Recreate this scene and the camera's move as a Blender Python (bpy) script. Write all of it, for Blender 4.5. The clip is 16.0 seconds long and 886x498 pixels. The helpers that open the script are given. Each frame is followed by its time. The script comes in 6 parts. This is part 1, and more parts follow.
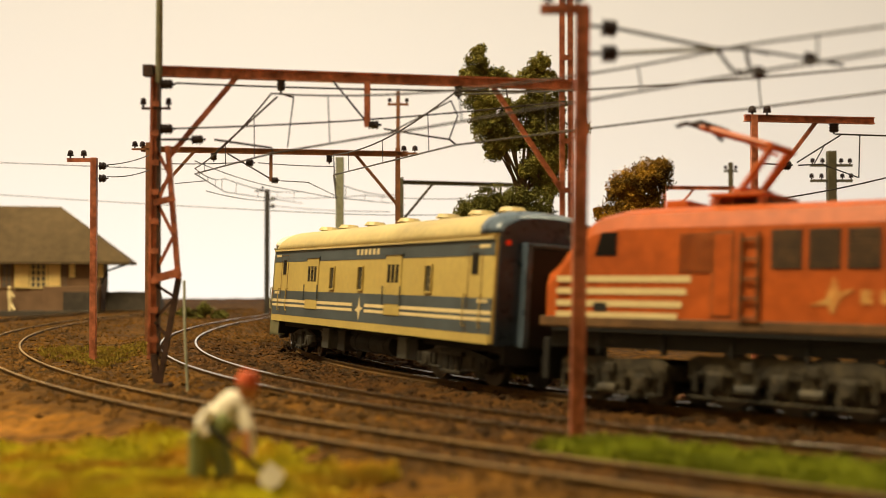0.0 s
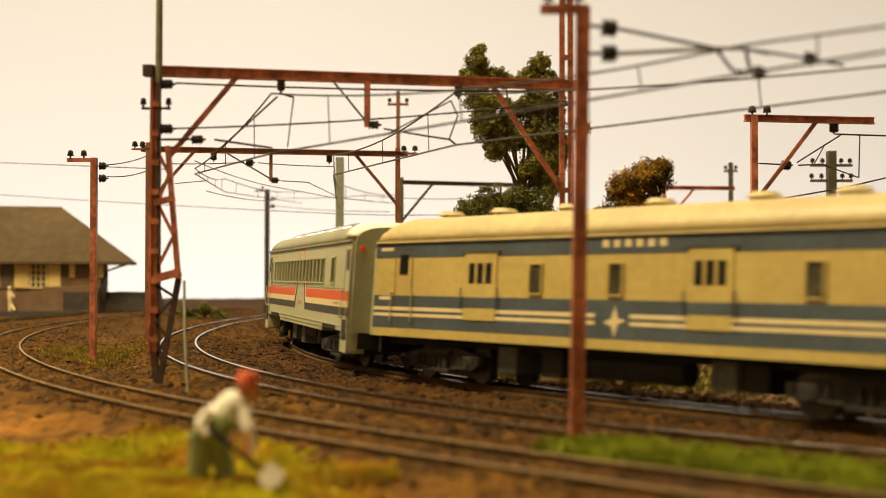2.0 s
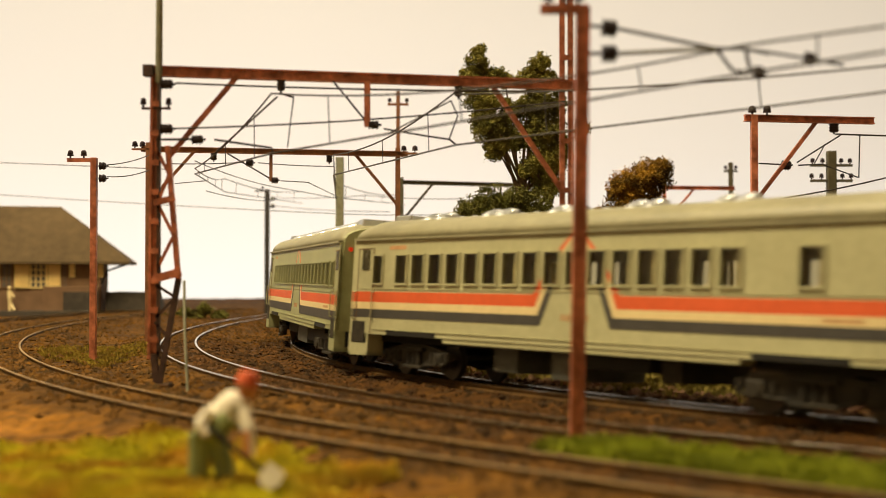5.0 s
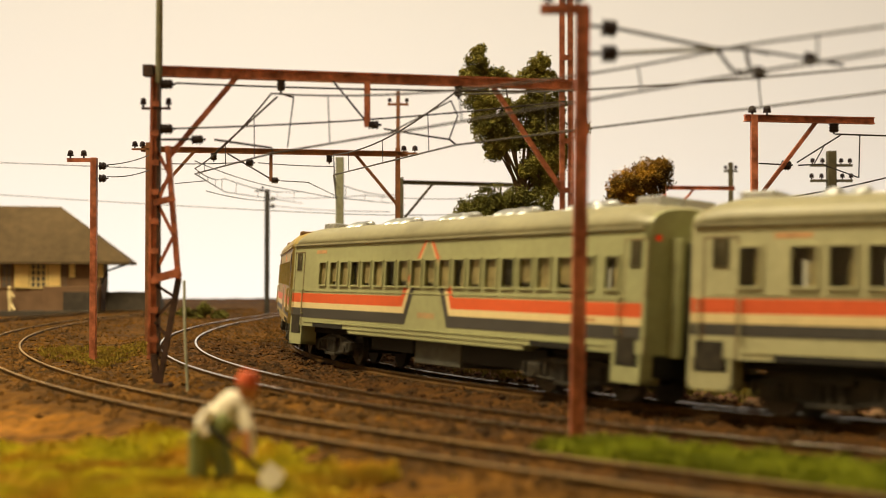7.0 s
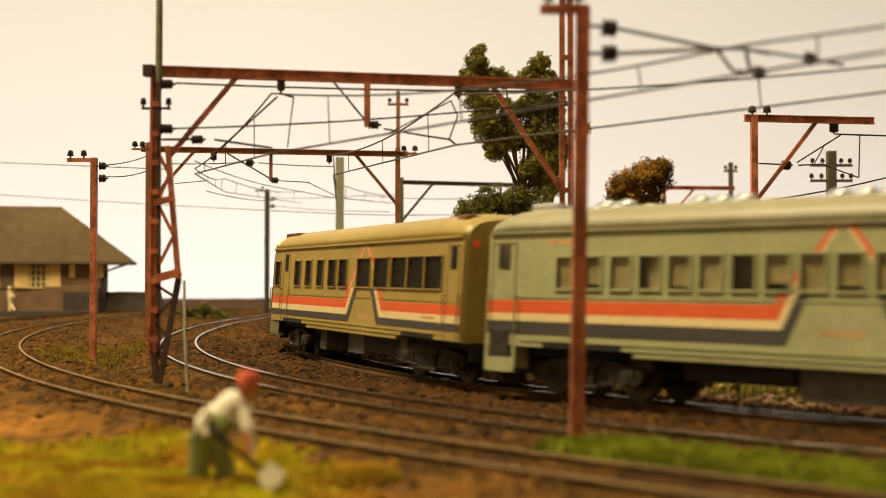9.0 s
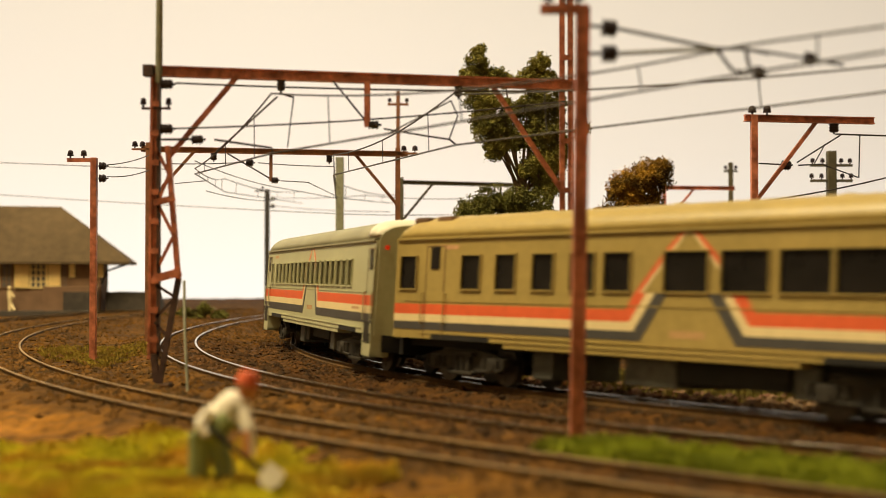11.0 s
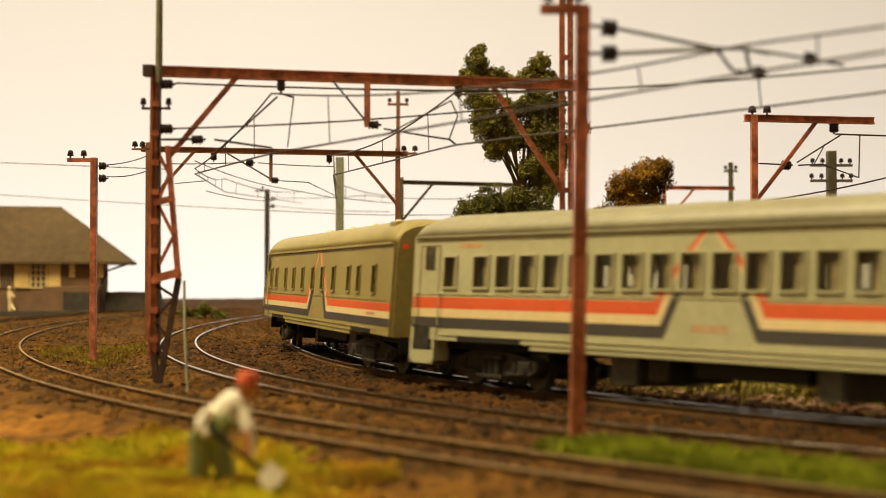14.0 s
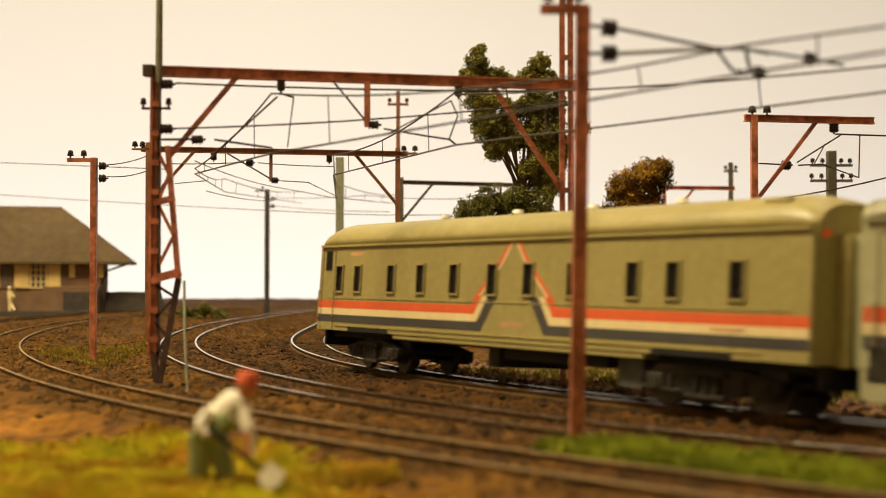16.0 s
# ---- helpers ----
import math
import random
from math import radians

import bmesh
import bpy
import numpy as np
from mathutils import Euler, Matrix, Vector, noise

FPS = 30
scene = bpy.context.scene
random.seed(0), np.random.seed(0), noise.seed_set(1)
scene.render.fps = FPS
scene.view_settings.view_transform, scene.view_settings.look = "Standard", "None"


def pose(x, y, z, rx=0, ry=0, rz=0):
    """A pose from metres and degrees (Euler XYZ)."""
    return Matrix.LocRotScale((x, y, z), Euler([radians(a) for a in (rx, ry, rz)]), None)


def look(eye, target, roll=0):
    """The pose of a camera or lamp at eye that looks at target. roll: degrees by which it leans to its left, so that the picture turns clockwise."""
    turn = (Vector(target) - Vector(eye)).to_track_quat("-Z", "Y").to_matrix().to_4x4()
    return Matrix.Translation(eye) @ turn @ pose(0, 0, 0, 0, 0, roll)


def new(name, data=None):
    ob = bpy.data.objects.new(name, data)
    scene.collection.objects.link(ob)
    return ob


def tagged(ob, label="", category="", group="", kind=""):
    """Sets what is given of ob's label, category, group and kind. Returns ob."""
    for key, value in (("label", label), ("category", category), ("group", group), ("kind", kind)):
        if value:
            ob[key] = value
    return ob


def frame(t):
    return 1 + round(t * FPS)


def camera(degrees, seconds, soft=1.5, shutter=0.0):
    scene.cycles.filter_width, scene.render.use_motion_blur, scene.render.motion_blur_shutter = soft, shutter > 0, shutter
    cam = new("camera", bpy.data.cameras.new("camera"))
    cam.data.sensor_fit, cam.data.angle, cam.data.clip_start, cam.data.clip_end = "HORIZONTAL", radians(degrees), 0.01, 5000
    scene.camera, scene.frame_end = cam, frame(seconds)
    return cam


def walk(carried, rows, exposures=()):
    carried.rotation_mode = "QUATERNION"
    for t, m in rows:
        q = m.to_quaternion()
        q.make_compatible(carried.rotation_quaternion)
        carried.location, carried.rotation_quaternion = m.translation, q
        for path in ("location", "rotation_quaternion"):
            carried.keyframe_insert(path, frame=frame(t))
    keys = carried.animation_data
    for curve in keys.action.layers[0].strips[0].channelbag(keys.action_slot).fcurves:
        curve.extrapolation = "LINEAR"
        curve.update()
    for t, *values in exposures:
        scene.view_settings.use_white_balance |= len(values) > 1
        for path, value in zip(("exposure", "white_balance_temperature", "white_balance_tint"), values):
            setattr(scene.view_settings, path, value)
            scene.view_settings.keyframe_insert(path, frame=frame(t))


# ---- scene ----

# A model railway in H0 on a table. Lengths below are in metres of the railway that
# the model stands for; K turns them into the model's true size.
K = 1 / 79.0
TAU = 2 * math.pi


def kpose(x, y, z, rx=0, ry=0, rz=0):
    return pose(x * K, y * K, z * K, rx, ry, rz)


# ---- camera ----
cam = camera(40.94, 16.0, soft=0.5, shutter=0.7)
cam.data.dof.use_dof = True
cam.data.dof.focus_distance = 41 * K
cam.data.dof.aperture_fstop = 18.5
EYE = (0, 0, 2.53 * K)
AIM = look(EYE, (0, 10 * K, (2.53 + 10 * 47 / 2100) * K))
walk(cam, [(0.0, AIM), (16.0, AIM)])

# ---- light ----
world = bpy.data.worlds.new("room_air")
world.use_nodes = True
scene.world = world
world.node_tree.nodes["Background"].inputs[0].default_value = (1.0, 0.80, 0.52, 1)
world.node_tree.nodes["Background"].inputs[1].default_value = 0.085
scene.view_settings.exposure = 0.0


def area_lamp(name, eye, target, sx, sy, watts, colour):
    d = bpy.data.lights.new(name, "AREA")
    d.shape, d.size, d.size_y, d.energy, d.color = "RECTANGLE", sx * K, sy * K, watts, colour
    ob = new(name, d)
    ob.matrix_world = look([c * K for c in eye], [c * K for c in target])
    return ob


# three unseen lamps under the room's ceiling; the third added to brighten the station
area_lamp("unseen_overhead_lamp", (-34, 17, 94), (-6, 25, 0), 24, 16, 25.5, (1.0, 0.82, 0.47))
area_lamp("unseen_overhead_lamp", (38, 70, 94), (10, 55, 0), 36, 20, 5.0, (1.0, 0.82, 0.5))
area_lamp("unseen_overhead_lamp", (-56, 38, 94), (-28, 84, 2), 24, 16, 18.5, (1.0, 0.84, 0.54))


# ---- materials ----
def mat(name, col, rough=0.7, metal=0.0, vary=0.25, grain=3.0, blotch=0.5, bump=0.15, col2=None, mask=0.5, spec=0.4, emit=0.0):
    m = bpy.data.materials.new(name)
    m.use_nodes = True
    nt = m.node_tree
    b = nt.nodes["Principled BSDF"]
    b.inputs["Metallic"].default_value = metal
    b.inputs["Specular IOR Level"].default_value = spec
    co = nt.nodes.new("ShaderNodeTexCoord")
    n1 = nt.nodes.new("ShaderNodeTexNoise")
    n1.inputs["Scale"].default_value = grain / K
    n1.inputs["Detail"].default_value = 5
    n2 = nt.nodes.new("ShaderNodeTexNoise")
    n2.inputs["Scale"].default_value = blotch / K
    n2.inputs["Detail"].default_value = 4
    for n in (n1, n2):
        nt.links.new(co.outputs["Object"], n.inputs["Vector"])
    ramp = nt.nodes.new("ShaderNodeValToRGB")
    ramp.color_ramp.elements[0].position = max(0.0, mask - 0.12)
    ramp.color_ramp.elements[1].position = min(1.0, mask + 0.12)
    c2 = col2 or tuple(c * (1 - vary) for c in col)
    ramp.color_ramp.elements[0].color = (*c2, 1)
    ramp.color_ramp.elements[1].color = (*col, 1)
    nt.links.new(n2.outputs["Fac"], ramp.inputs["Fac"])
    mix = nt.nodes.new("ShaderNodeMix")
    mix.data_type, mix.blend_type = "RGBA", "MULTIPLY"
    mix.inputs["Factor"].default_value = 1.0
    g = nt.nodes.new("ShaderNodeMapRange")
    g.inputs["From Min"].default_value, g.inputs["From Max"].default_value = 0.3, 0.7
    g.inputs["To Min"].default_value, g.inputs["To Max"].default_value = 1 - vary, 1 + vary * 0.5
    nt.links.new(n1.outputs["Fac"], g.inputs["Value"])
    nt.links.new(ramp.outputs["Color"], mix.inputs["A"])
    nt.links.new(g.outputs["Result"], mix.inputs["B"])
    nt.links.new(mix.outputs["Result"], b.inputs["Base Color"])
    r = nt.nodes.new("ShaderNodeMapRange")
    r.inputs["To Min"].default_value, r.inputs["To Max"].default_value = max(0.05, rough - 0.12), min(1, rough + 0.12)
    nt.links.new(n1.outputs["Fac"], r.inputs["Value"])
    nt.links.new(r.outputs["Result"], b.inputs["Roughness"])
    if bump:
        bp = nt.nodes.new("ShaderNodeBump")
        bp.inputs["Strength"].default_value = bump
        bp.inputs["Distance"].default_value = 0.04 * K
        nt.links.new(n1.outputs["Fac"], bp.inputs["Height"])
        nt.links.new(bp.outputs["Normal"], b.inputs["Normal"])
    if emit:
        b.inputs["Emission Color"].default_value = (*col, 1)
        b.inputs["Emission Strength"].default_value = emit
    return m


M_EARTH = mat("earth", (0.13, 0.058, 0.007), 0.95, vary=0.7, grain=3.2, blotch=0.5, bump=1.0, col2=(0.07, 0.033, 0.005), spec=0.1)


def add_soil(m, value, colour):
    """Another soil colour where the ground's own value of that name says so."""
    nt = m.node_tree
    b = nt.nodes["Principled BSDF"]
    old = b.inputs["Base Color"].links[0].from_socket
    at = nt.nodes.new("ShaderNodeAttribute")
    at.attribute_name = value
    mix = nt.nodes.new("ShaderNodeMix")
    mix.data_type = "RGBA"
    sc = nt.nodes.new("ShaderNodeMix")
    sc.data_type, sc.blend_type = "RGBA", "MULTIPLY"
    sc.inputs["Factor"].default_value = 1.0
    g = [n for n in nt.nodes if n.type == "MAP_RANGE"][0]
    sc.inputs["A"].default_value = (*colour, 1)
    nt.links.new(g.outputs["Result"], sc.inputs["B"])
    nt.links.new(at.outputs["Fac"], mix.inputs["Factor"])
    nt.links.new(old, mix.inputs["A"])
    nt.links.new(sc.outputs["Result"], mix.inputs["B"])
    nt.links.new(mix.outputs["Result"], b.inputs["Base Color"])


M_GROUND = mat("ground_soil", (0.118, 0.052, 0.007), 0.95, vary=0.7, grain=3.2, blotch=0.5, bump=1.0, col2=(0.06, 0.028, 0.005), spec=0.1)
add_soil(M_GROUND, "sand", (0.29, 0.125, 0.016))
add_soil(M_GROUND, "dark_soil", (0.062, 0.026, 0.005))
M_STONE = mat("ballast_stone", (0.135, 0.06, 0.010), 0.95, vary=0.6, grain=2.2, blotch=1.5, bump=0.6, col2=(0.06, 0.034, 0.012), spec=0.1)
M_STONEDARK = mat("dark_ballast_stone", (0.085, 0.036, 0.008), 0.9, vary=0.6, grain=2.2, blotch=1.5, bump=0.6, col2=(0.038, 0.02, 0.007), spec=0.15)
M_SLEEPER = mat("sleeper_wood", (0.06, 0.033, 0.011), 0.9, vary=0.5, grain=6, blotch=1.2, bump=0.6, spec=0.15)
M_RAIL = mat("rail_rust", (0.105, 0.052, 0.012), 0.75, vary=0.4, grain=7, blotch=1.0, spec=0.2)
M_RAILDULL = mat("rail_dull", (0.30, 0.19, 0.07), 0.5, metal=0.3, vary=0.3, grain=8, blotch=0.6, bump=0.05)
M_RAILTOP = mat("rail_steel", (0.62, 0.56, 0.48), 0.2, metal=1.0, vary=0.15, grain=8, blotch=0.6, bump=0.05)
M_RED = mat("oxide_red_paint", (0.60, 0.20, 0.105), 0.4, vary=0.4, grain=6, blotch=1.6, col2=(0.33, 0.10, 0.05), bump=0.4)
M_REDDARK = mat("dark_red_brown", (0.09, 0.05, 0.04), 0.6, vary=0.4, grain=6, blotch=1.4)
M_WOODPOLE = mat("pole_brown", (0.27, 0.105, 0.04), 0.7, vary=0.3, grain=6, blotch=1.2)
M_OLIVEPOLE = mat("pole_olive", (0.11, 0.095, 0.055), 0.7, vary=0.3, grain=6, blotch=1.2)
M_TAR = mat("tarred_pole", (0.035, 0.030, 0.022), 0.7, vary=0.3, grain=6, blotch=1.2)
M_GREENPOLE = mat("pole_grey_green", (0.27, 0.27, 0.19), 0.7, vary=0.2, grain=6)
M_WIRE = mat("wire_dark", (0.05, 0.04, 0.035), 0.5, vary=0.2, bump=0)
M_INSUL = mat("insulator_brown", (0.035, 0.025, 0.03), 0.25, vary=0.2, bump=0)
M_CREAM = mat("coach_cream", (0.50, 0.375, 0.115), 0.45, vary=0.12, grain=5, blotch=0.6, bump=0.08, col2=(0.45, 0.33, 0.10))
M_CREAMROOF = mat("roof_cream", (0.52, 0.41, 0.19), 0.5, vary=0.14, grain=5, blotch=0.6, bump=0.08)
M_BLUE = mat("coach_blue_grey", (0.075, 0.092, 0.105), 0.45, vary=0.2, grain=5, blotch=0.8, bump=0.08)
M_NAVY = mat("end_blue", (0.035, 0.055, 0.09), 0.3, vary=0.3, grain=4, blotch=0.8, bump=0.08)
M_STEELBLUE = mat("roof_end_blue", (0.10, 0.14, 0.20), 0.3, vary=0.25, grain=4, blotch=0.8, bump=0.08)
M_GREY = mat("coach_pale_grey", (0.43, 0.415, 0.25), 0.42, vary=0.1, grain=5, blotch=0.5, bump=0.06, col2=(0.39, 0.375, 0.225))
M_GREEN = mat("coach_grey_green", (0.345, 0.35, 0.187), 0.42, vary=0.12, grain=5, blotch=0.5, bump=0.06)
M_TAN = mat("coach_olive_tan", (0.32, 0.265, 0.098), 0.42, vary=0.14, grain=5, blotch=0.5, bump=0.06, col2=(0.285, 0.235, 0.085))
M_GOLD = mat("coach_golden_tan", (0.345, 0.25, 0.075), 0.45, vary=0.12, grain=5, blotch=0.5, bump=0.06, col2=(0.30, 0.22, 0.065))
M_ROOFGREY = mat("roof_grey", (0.27, 0.25, 0.155), 0.5, vary=0.14, grain=5, blotch=0.5, bump=0.08)
M_ORANGE = mat("stripe_orange", (0.66, 0.11, 0.035), 0.45, vary=0.1, grain=5, bump=0.05)
M_CREAMDULL = mat("faded_cream_transfer", (0.60, 0.34, 0.10), 0.5, vary=0.3, grain=6, blotch=2.5, col2=(0.56, 0.19, 0.04), mask=0.46, bump=0.05)
M_CREAMST = mat("stripe_cream", (0.70, 0.56, 0.30), 0.45, vary=0.08, grain=5, bump=0.05)
M_PALELETTER = mat("faded_orange_lettering", (0.52, 0.29, 0.14), 0.5, vary=0.2, grain=6, bump=0.05)
M_BLACKST = mat("stripe_charcoal", (0.062, 0.058, 0.055), 0.45, vary=0.15, grain=5, bump=0.05)
M_LOCO = mat("loco_orange", (0.47, 0.092, 0.010), 0.42, vary=0.18, grain=4, blotch=0.5, bump=0.06, col2=(0.38, 0.075, 0.010))
M_LOCODARK = mat("loco_grime", (0.17, 0.085, 0.03), 0.7, vary=0.4, grain=4, blotch=0.8)
M_UNDER = mat("underframe_black", (0.013, 0.011, 0.009), 0.7, vary=0.4, grain=6, blotch=1.2)
M_BOGIE = mat("bogie_grime", (0.034, 0.026, 0.016), 0.7, vary=0.5, grain=6, blotch=1.5)
M_LOCOBOGIE = mat("dusty_bogie", (0.07, 0.054, 0.031), 0.7, vary=0.5, grain=6, blotch=1.5, col2=(0.024, 0.019, 0.012), bump=0.3)
M_BOXGREY = mat("equipment_grey", (0.105, 0.105, 0.09), 0.6, vary=0.3, grain=5)
M_WHEEL = mat("wheel_steel", (0.10, 0.085, 0.07), 0.4, metal=0.8, vary=0.3, bump=0)
M_CHROME = mat("bright_metal", (0.74, 0.77, 0.80), 0.3, metal=0.85, vary=0.1, bump=0)
M_GLASS = mat("tinted_window", (0.085, 0.072, 0.04), 0.25, vary=0.45, grain=2, blotch=1.1, bump=0, spec=0.3)
M_BLACKGLASS = mat("black_window", (0.012, 0.010, 0.009), 0.3, vary=0.3, grain=2, bump=0, spec=0.2)
M_SOOT = mat("gangway_black", (0.012, 0.011, 0.011), 0.6, vary=0.3, bump=0)
M_REDLAMP = mat("red_lamp", (0.9, 0.05, 0.01), 0.3, vary=0.0, bump=0, emit=0.12)
M_LEAF = mat("leaf_olive", (0.27, 0.235, 0.05), 0.85, vary=0.35, grain=2.5, blotch=0.9, bump=0, col2=(0.13, 0.12, 0.03), spec=0.15)
M_LEAFDARK = mat("leaf_dark", (0.17, 0.16, 0.036), 0.85, vary=0.35, grain=2.5, blotch=0.9, bump=0, spec=0.15)
M_LEAFGOLD = mat("leaf_gold", (0.5, 0.26, 0.02), 0.85, vary=0.4, grain=2, blotch=0.7, bump=0, col2=(0.085, 0.055, 0.016), mask=0.52, spec=0.15)
M_BARK = mat("bark", (0.16, 0.10, 0.05), 0.9, vary=0.4, grain=5)
M_GRASS = mat("grass_green", (0.66, 0.60, 0.038), 0.9, vary=0.4, grain=1.6, blotch=0.7, bump=0, col2=(0.58, 0.35, 0.042), spec=0.15)
M_GRASSDRY = mat("grass_dry", (0.32, 0.24, 0.036), 0.9, vary=0.4, grain=1.5, blotch=0.5, bump=0, col2=(0.22, 0.14, 0.022), spec=0.1)
M_GRASSDARK = mat("grass_fresh", (0.31, 0.345, 0.026), 0.9, vary=0.35, grain=1.2, blotch=0.5, bump=0, spec=0.15)
M_ROOFTILE = mat("station_roof", (0.12, 0.084, 0.046), 0.9, vary=0.2, grain=1.5, blotch=0.2, bump=0.2, spec=0.1)
M_STWALL = mat("station_wall", (0.20, 0.12, 0.07), 0.9, vary=0.2, grain=1.0, blotch=0.3, spec=0.1)
M_STCREAM = mat("station_cream", (0.82, 0.62, 0.26), 0.7, vary=0.1, grain=2)
M_STGREY = mat("station_glass", (0.10, 0.085, 0.07), 0.3, vary=0.2)
M_CONC = mat("platform_dark", (0.06, 0.048, 0.036), 0.9, vary=0.3, grain=2)
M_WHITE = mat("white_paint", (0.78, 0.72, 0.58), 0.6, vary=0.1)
M_ROOMWALL = mat("room_wall", (0.34, 0.30, 0.24), 0.9, vary=0.06, grain=0.3, blotch=0.05, bump=0)
M_STRAW = mat("straw_grass", (0.36, 0.29, 0.075), 0.9, vary=0.45, grain=2, blotch=0.9, bump=0, col2=(0.16, 0.13, 0.03), spec=0.1)
M_RUBBLE = mat("rubble_pale", (0.24, 0.15, 0.075), 0.9, vary=0.5, grain=1.5, blotch=0.9, bump=0.4, col2=(0.13, 0.055, 0.028))


def see_through(name, tint, gloss=0.1):
    """Thin tinted glazing."""
    m = bpy.data.materials.new(name)
    m.use_nodes = True
    nt = m.node_tree
    tr = nt.nodes.new("ShaderNodeBsdfTransparent")
    tr.inputs[0].default_value = (*tint, 1)
    gl = nt.nodes.new("ShaderNodeBsdfGlossy")
    gl.inputs["Roughness"].default_value = 0.12
    mix = nt.nodes.new("ShaderNodeMixShader")
    mix.inputs[0].default_value = gloss
    nt.links.new(tr.outputs[0], mix.inputs[1])
    nt.links.new(gl.outputs[0], mix.inputs[2])
    nt.links.new(mix.outputs[0], nt.nodes["Material Output"].inputs["Surface"])
    return m


M_CLEAR = see_through("tinted_glazing", (0.84, 0.81, 0.70), 0.06)
M_BLINDLIGHT = mat("blind_and_light_patch_grey", (0.56, 0.53, 0.42), 0.9, vary=0.25, grain=4, blotch=2.0, bump=0.2)
M_SEAT = mat("seat_brown", (0.16, 0.11, 0.06), 0.7, vary=0.2)


def backdrop_material():
    """A plain white sky board that glows: creamier upwards, dimmer rightwards, light painted in."""
    m = bpy.data.materials.new("sky_board_glow")
    m.use_nodes = True
    nt = m.node_tree
    b = nt.nodes["Principled BSDF"]
    b.inputs["Base Color"].default_value = (0.35, 0.33, 0.30, 1)
    b.inputs["Roughness"].default_value = 0.9
    co = nt.nodes.new("ShaderNodeTexCoord")
    sep = nt.nodes.new("ShaderNodeSeparateXYZ")
    nt.links.new(co.outputs["Object"], sep.inputs[0])
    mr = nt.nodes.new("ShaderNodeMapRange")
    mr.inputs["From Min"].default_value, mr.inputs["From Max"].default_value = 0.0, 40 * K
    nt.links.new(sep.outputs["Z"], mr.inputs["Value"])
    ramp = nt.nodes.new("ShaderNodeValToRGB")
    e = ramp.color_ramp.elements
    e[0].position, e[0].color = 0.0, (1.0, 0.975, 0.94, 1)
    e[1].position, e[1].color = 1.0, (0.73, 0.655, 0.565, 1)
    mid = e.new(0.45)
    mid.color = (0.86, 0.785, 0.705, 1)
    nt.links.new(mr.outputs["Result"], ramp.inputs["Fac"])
    # dimmer to the right: lamp fall-off put into the glow
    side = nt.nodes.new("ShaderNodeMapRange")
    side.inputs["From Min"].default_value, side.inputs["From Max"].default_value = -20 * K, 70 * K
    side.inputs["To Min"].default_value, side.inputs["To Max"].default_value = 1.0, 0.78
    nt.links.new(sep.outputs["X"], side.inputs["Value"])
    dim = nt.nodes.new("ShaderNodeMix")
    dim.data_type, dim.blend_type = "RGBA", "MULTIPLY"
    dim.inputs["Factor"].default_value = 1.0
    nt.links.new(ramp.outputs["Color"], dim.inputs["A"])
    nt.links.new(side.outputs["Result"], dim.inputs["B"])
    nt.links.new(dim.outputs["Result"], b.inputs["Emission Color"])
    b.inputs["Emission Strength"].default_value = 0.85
    return m


M_SKY = backdrop_material()


# ---- mesh helpers ----
def mesh_of(name, bm, materials, smooth=False):
    me = bpy.data.meshes.new(name)
    bmesh.ops.transform(bm, matrix=Matrix.Scale(K, 4), verts=bm.verts)
    bm.to_mesh(me)
    bm.free()
    for m in materials if isinstance(materials, (list, tuple)) else [materials]:
        me.materials.append(m)
    if smooth:
        for p in me.polygons:
            p.use_smooth = True
    return me


def part(name, bm, material, parent, label="", m=None, smooth=False):
    ob = new(name, mesh_of(name, bm, material, smooth))
    ob.parent = parent
    if m is not None:
        ob.matrix_basis = m
    if label:
        tagged(ob, label)
    return ob


def thing(name, label, category, m=None, group="", kind=""):
    ob = new(name)
    ob.empty_display_size = 0.02
    if m is not None:
        ob.matrix_basis = m
    return tagged(ob, label, category, group, kind)


def solid(name, bm, material, label, category, m=None, group="", kind="", smooth=False):
    ob = new(name, mesh_of(name, bm, material, smooth))
    if m is not None:
        ob.matrix_basis = m
    return tagged(ob, label, category, group, kind)


def box(bm, x0, x1, y0, y1, z0, z1, bev=0.0, mi=0):
    g = bmesh.ops.create_cube(bm, size=1)
    vs = g["verts"]
    bmesh.ops.transform(bm, matrix=Matrix.Translation(((x0 + x1) / 2, (y0 + y1) / 2, (z0 + z1) / 2)) @ Matrix.Diagonal((abs(x1 - x0), abs(y1 - y0), abs(z1 - z0), 1)), verts=vs)
    fs = {f for v in vs for f in v.link_faces}
    for f in fs:
        f.material_index = mi
    if bev:
        es = list({e for v in vs for e in v.link_edges})
        bmesh.ops.bevel(bm, geom=es, offset=bev, segments=2, affect="EDGES", profile=0.6)
    return bm


def B(x0, x1, y0, y1, z0, z1, bev=0.0):
    return box(bmesh.new(), x0, x1, y0, y1, z0, z1, bev)


def rod(bm, p, q, r, n=8, r2=None, mi=0):
    p, q = Vector(p), Vector(q)
    d = q - p
    g = bmesh.ops.create_cone(bm, cap_ends=True, segments=n, radius1=r, radius2=r if r2 is None else r2, depth=d.length)
    m = Matrix.Translation((p + q) / 2) @ d.to_track_quat("Z", "Y").to_matrix().to_4x4()
    bmesh.ops.transform(bm, matrix=m, verts=g["verts"])
    for f in {f for v in g["verts"] for f in v.link_faces}:
        f.material_index = mi
    return bm


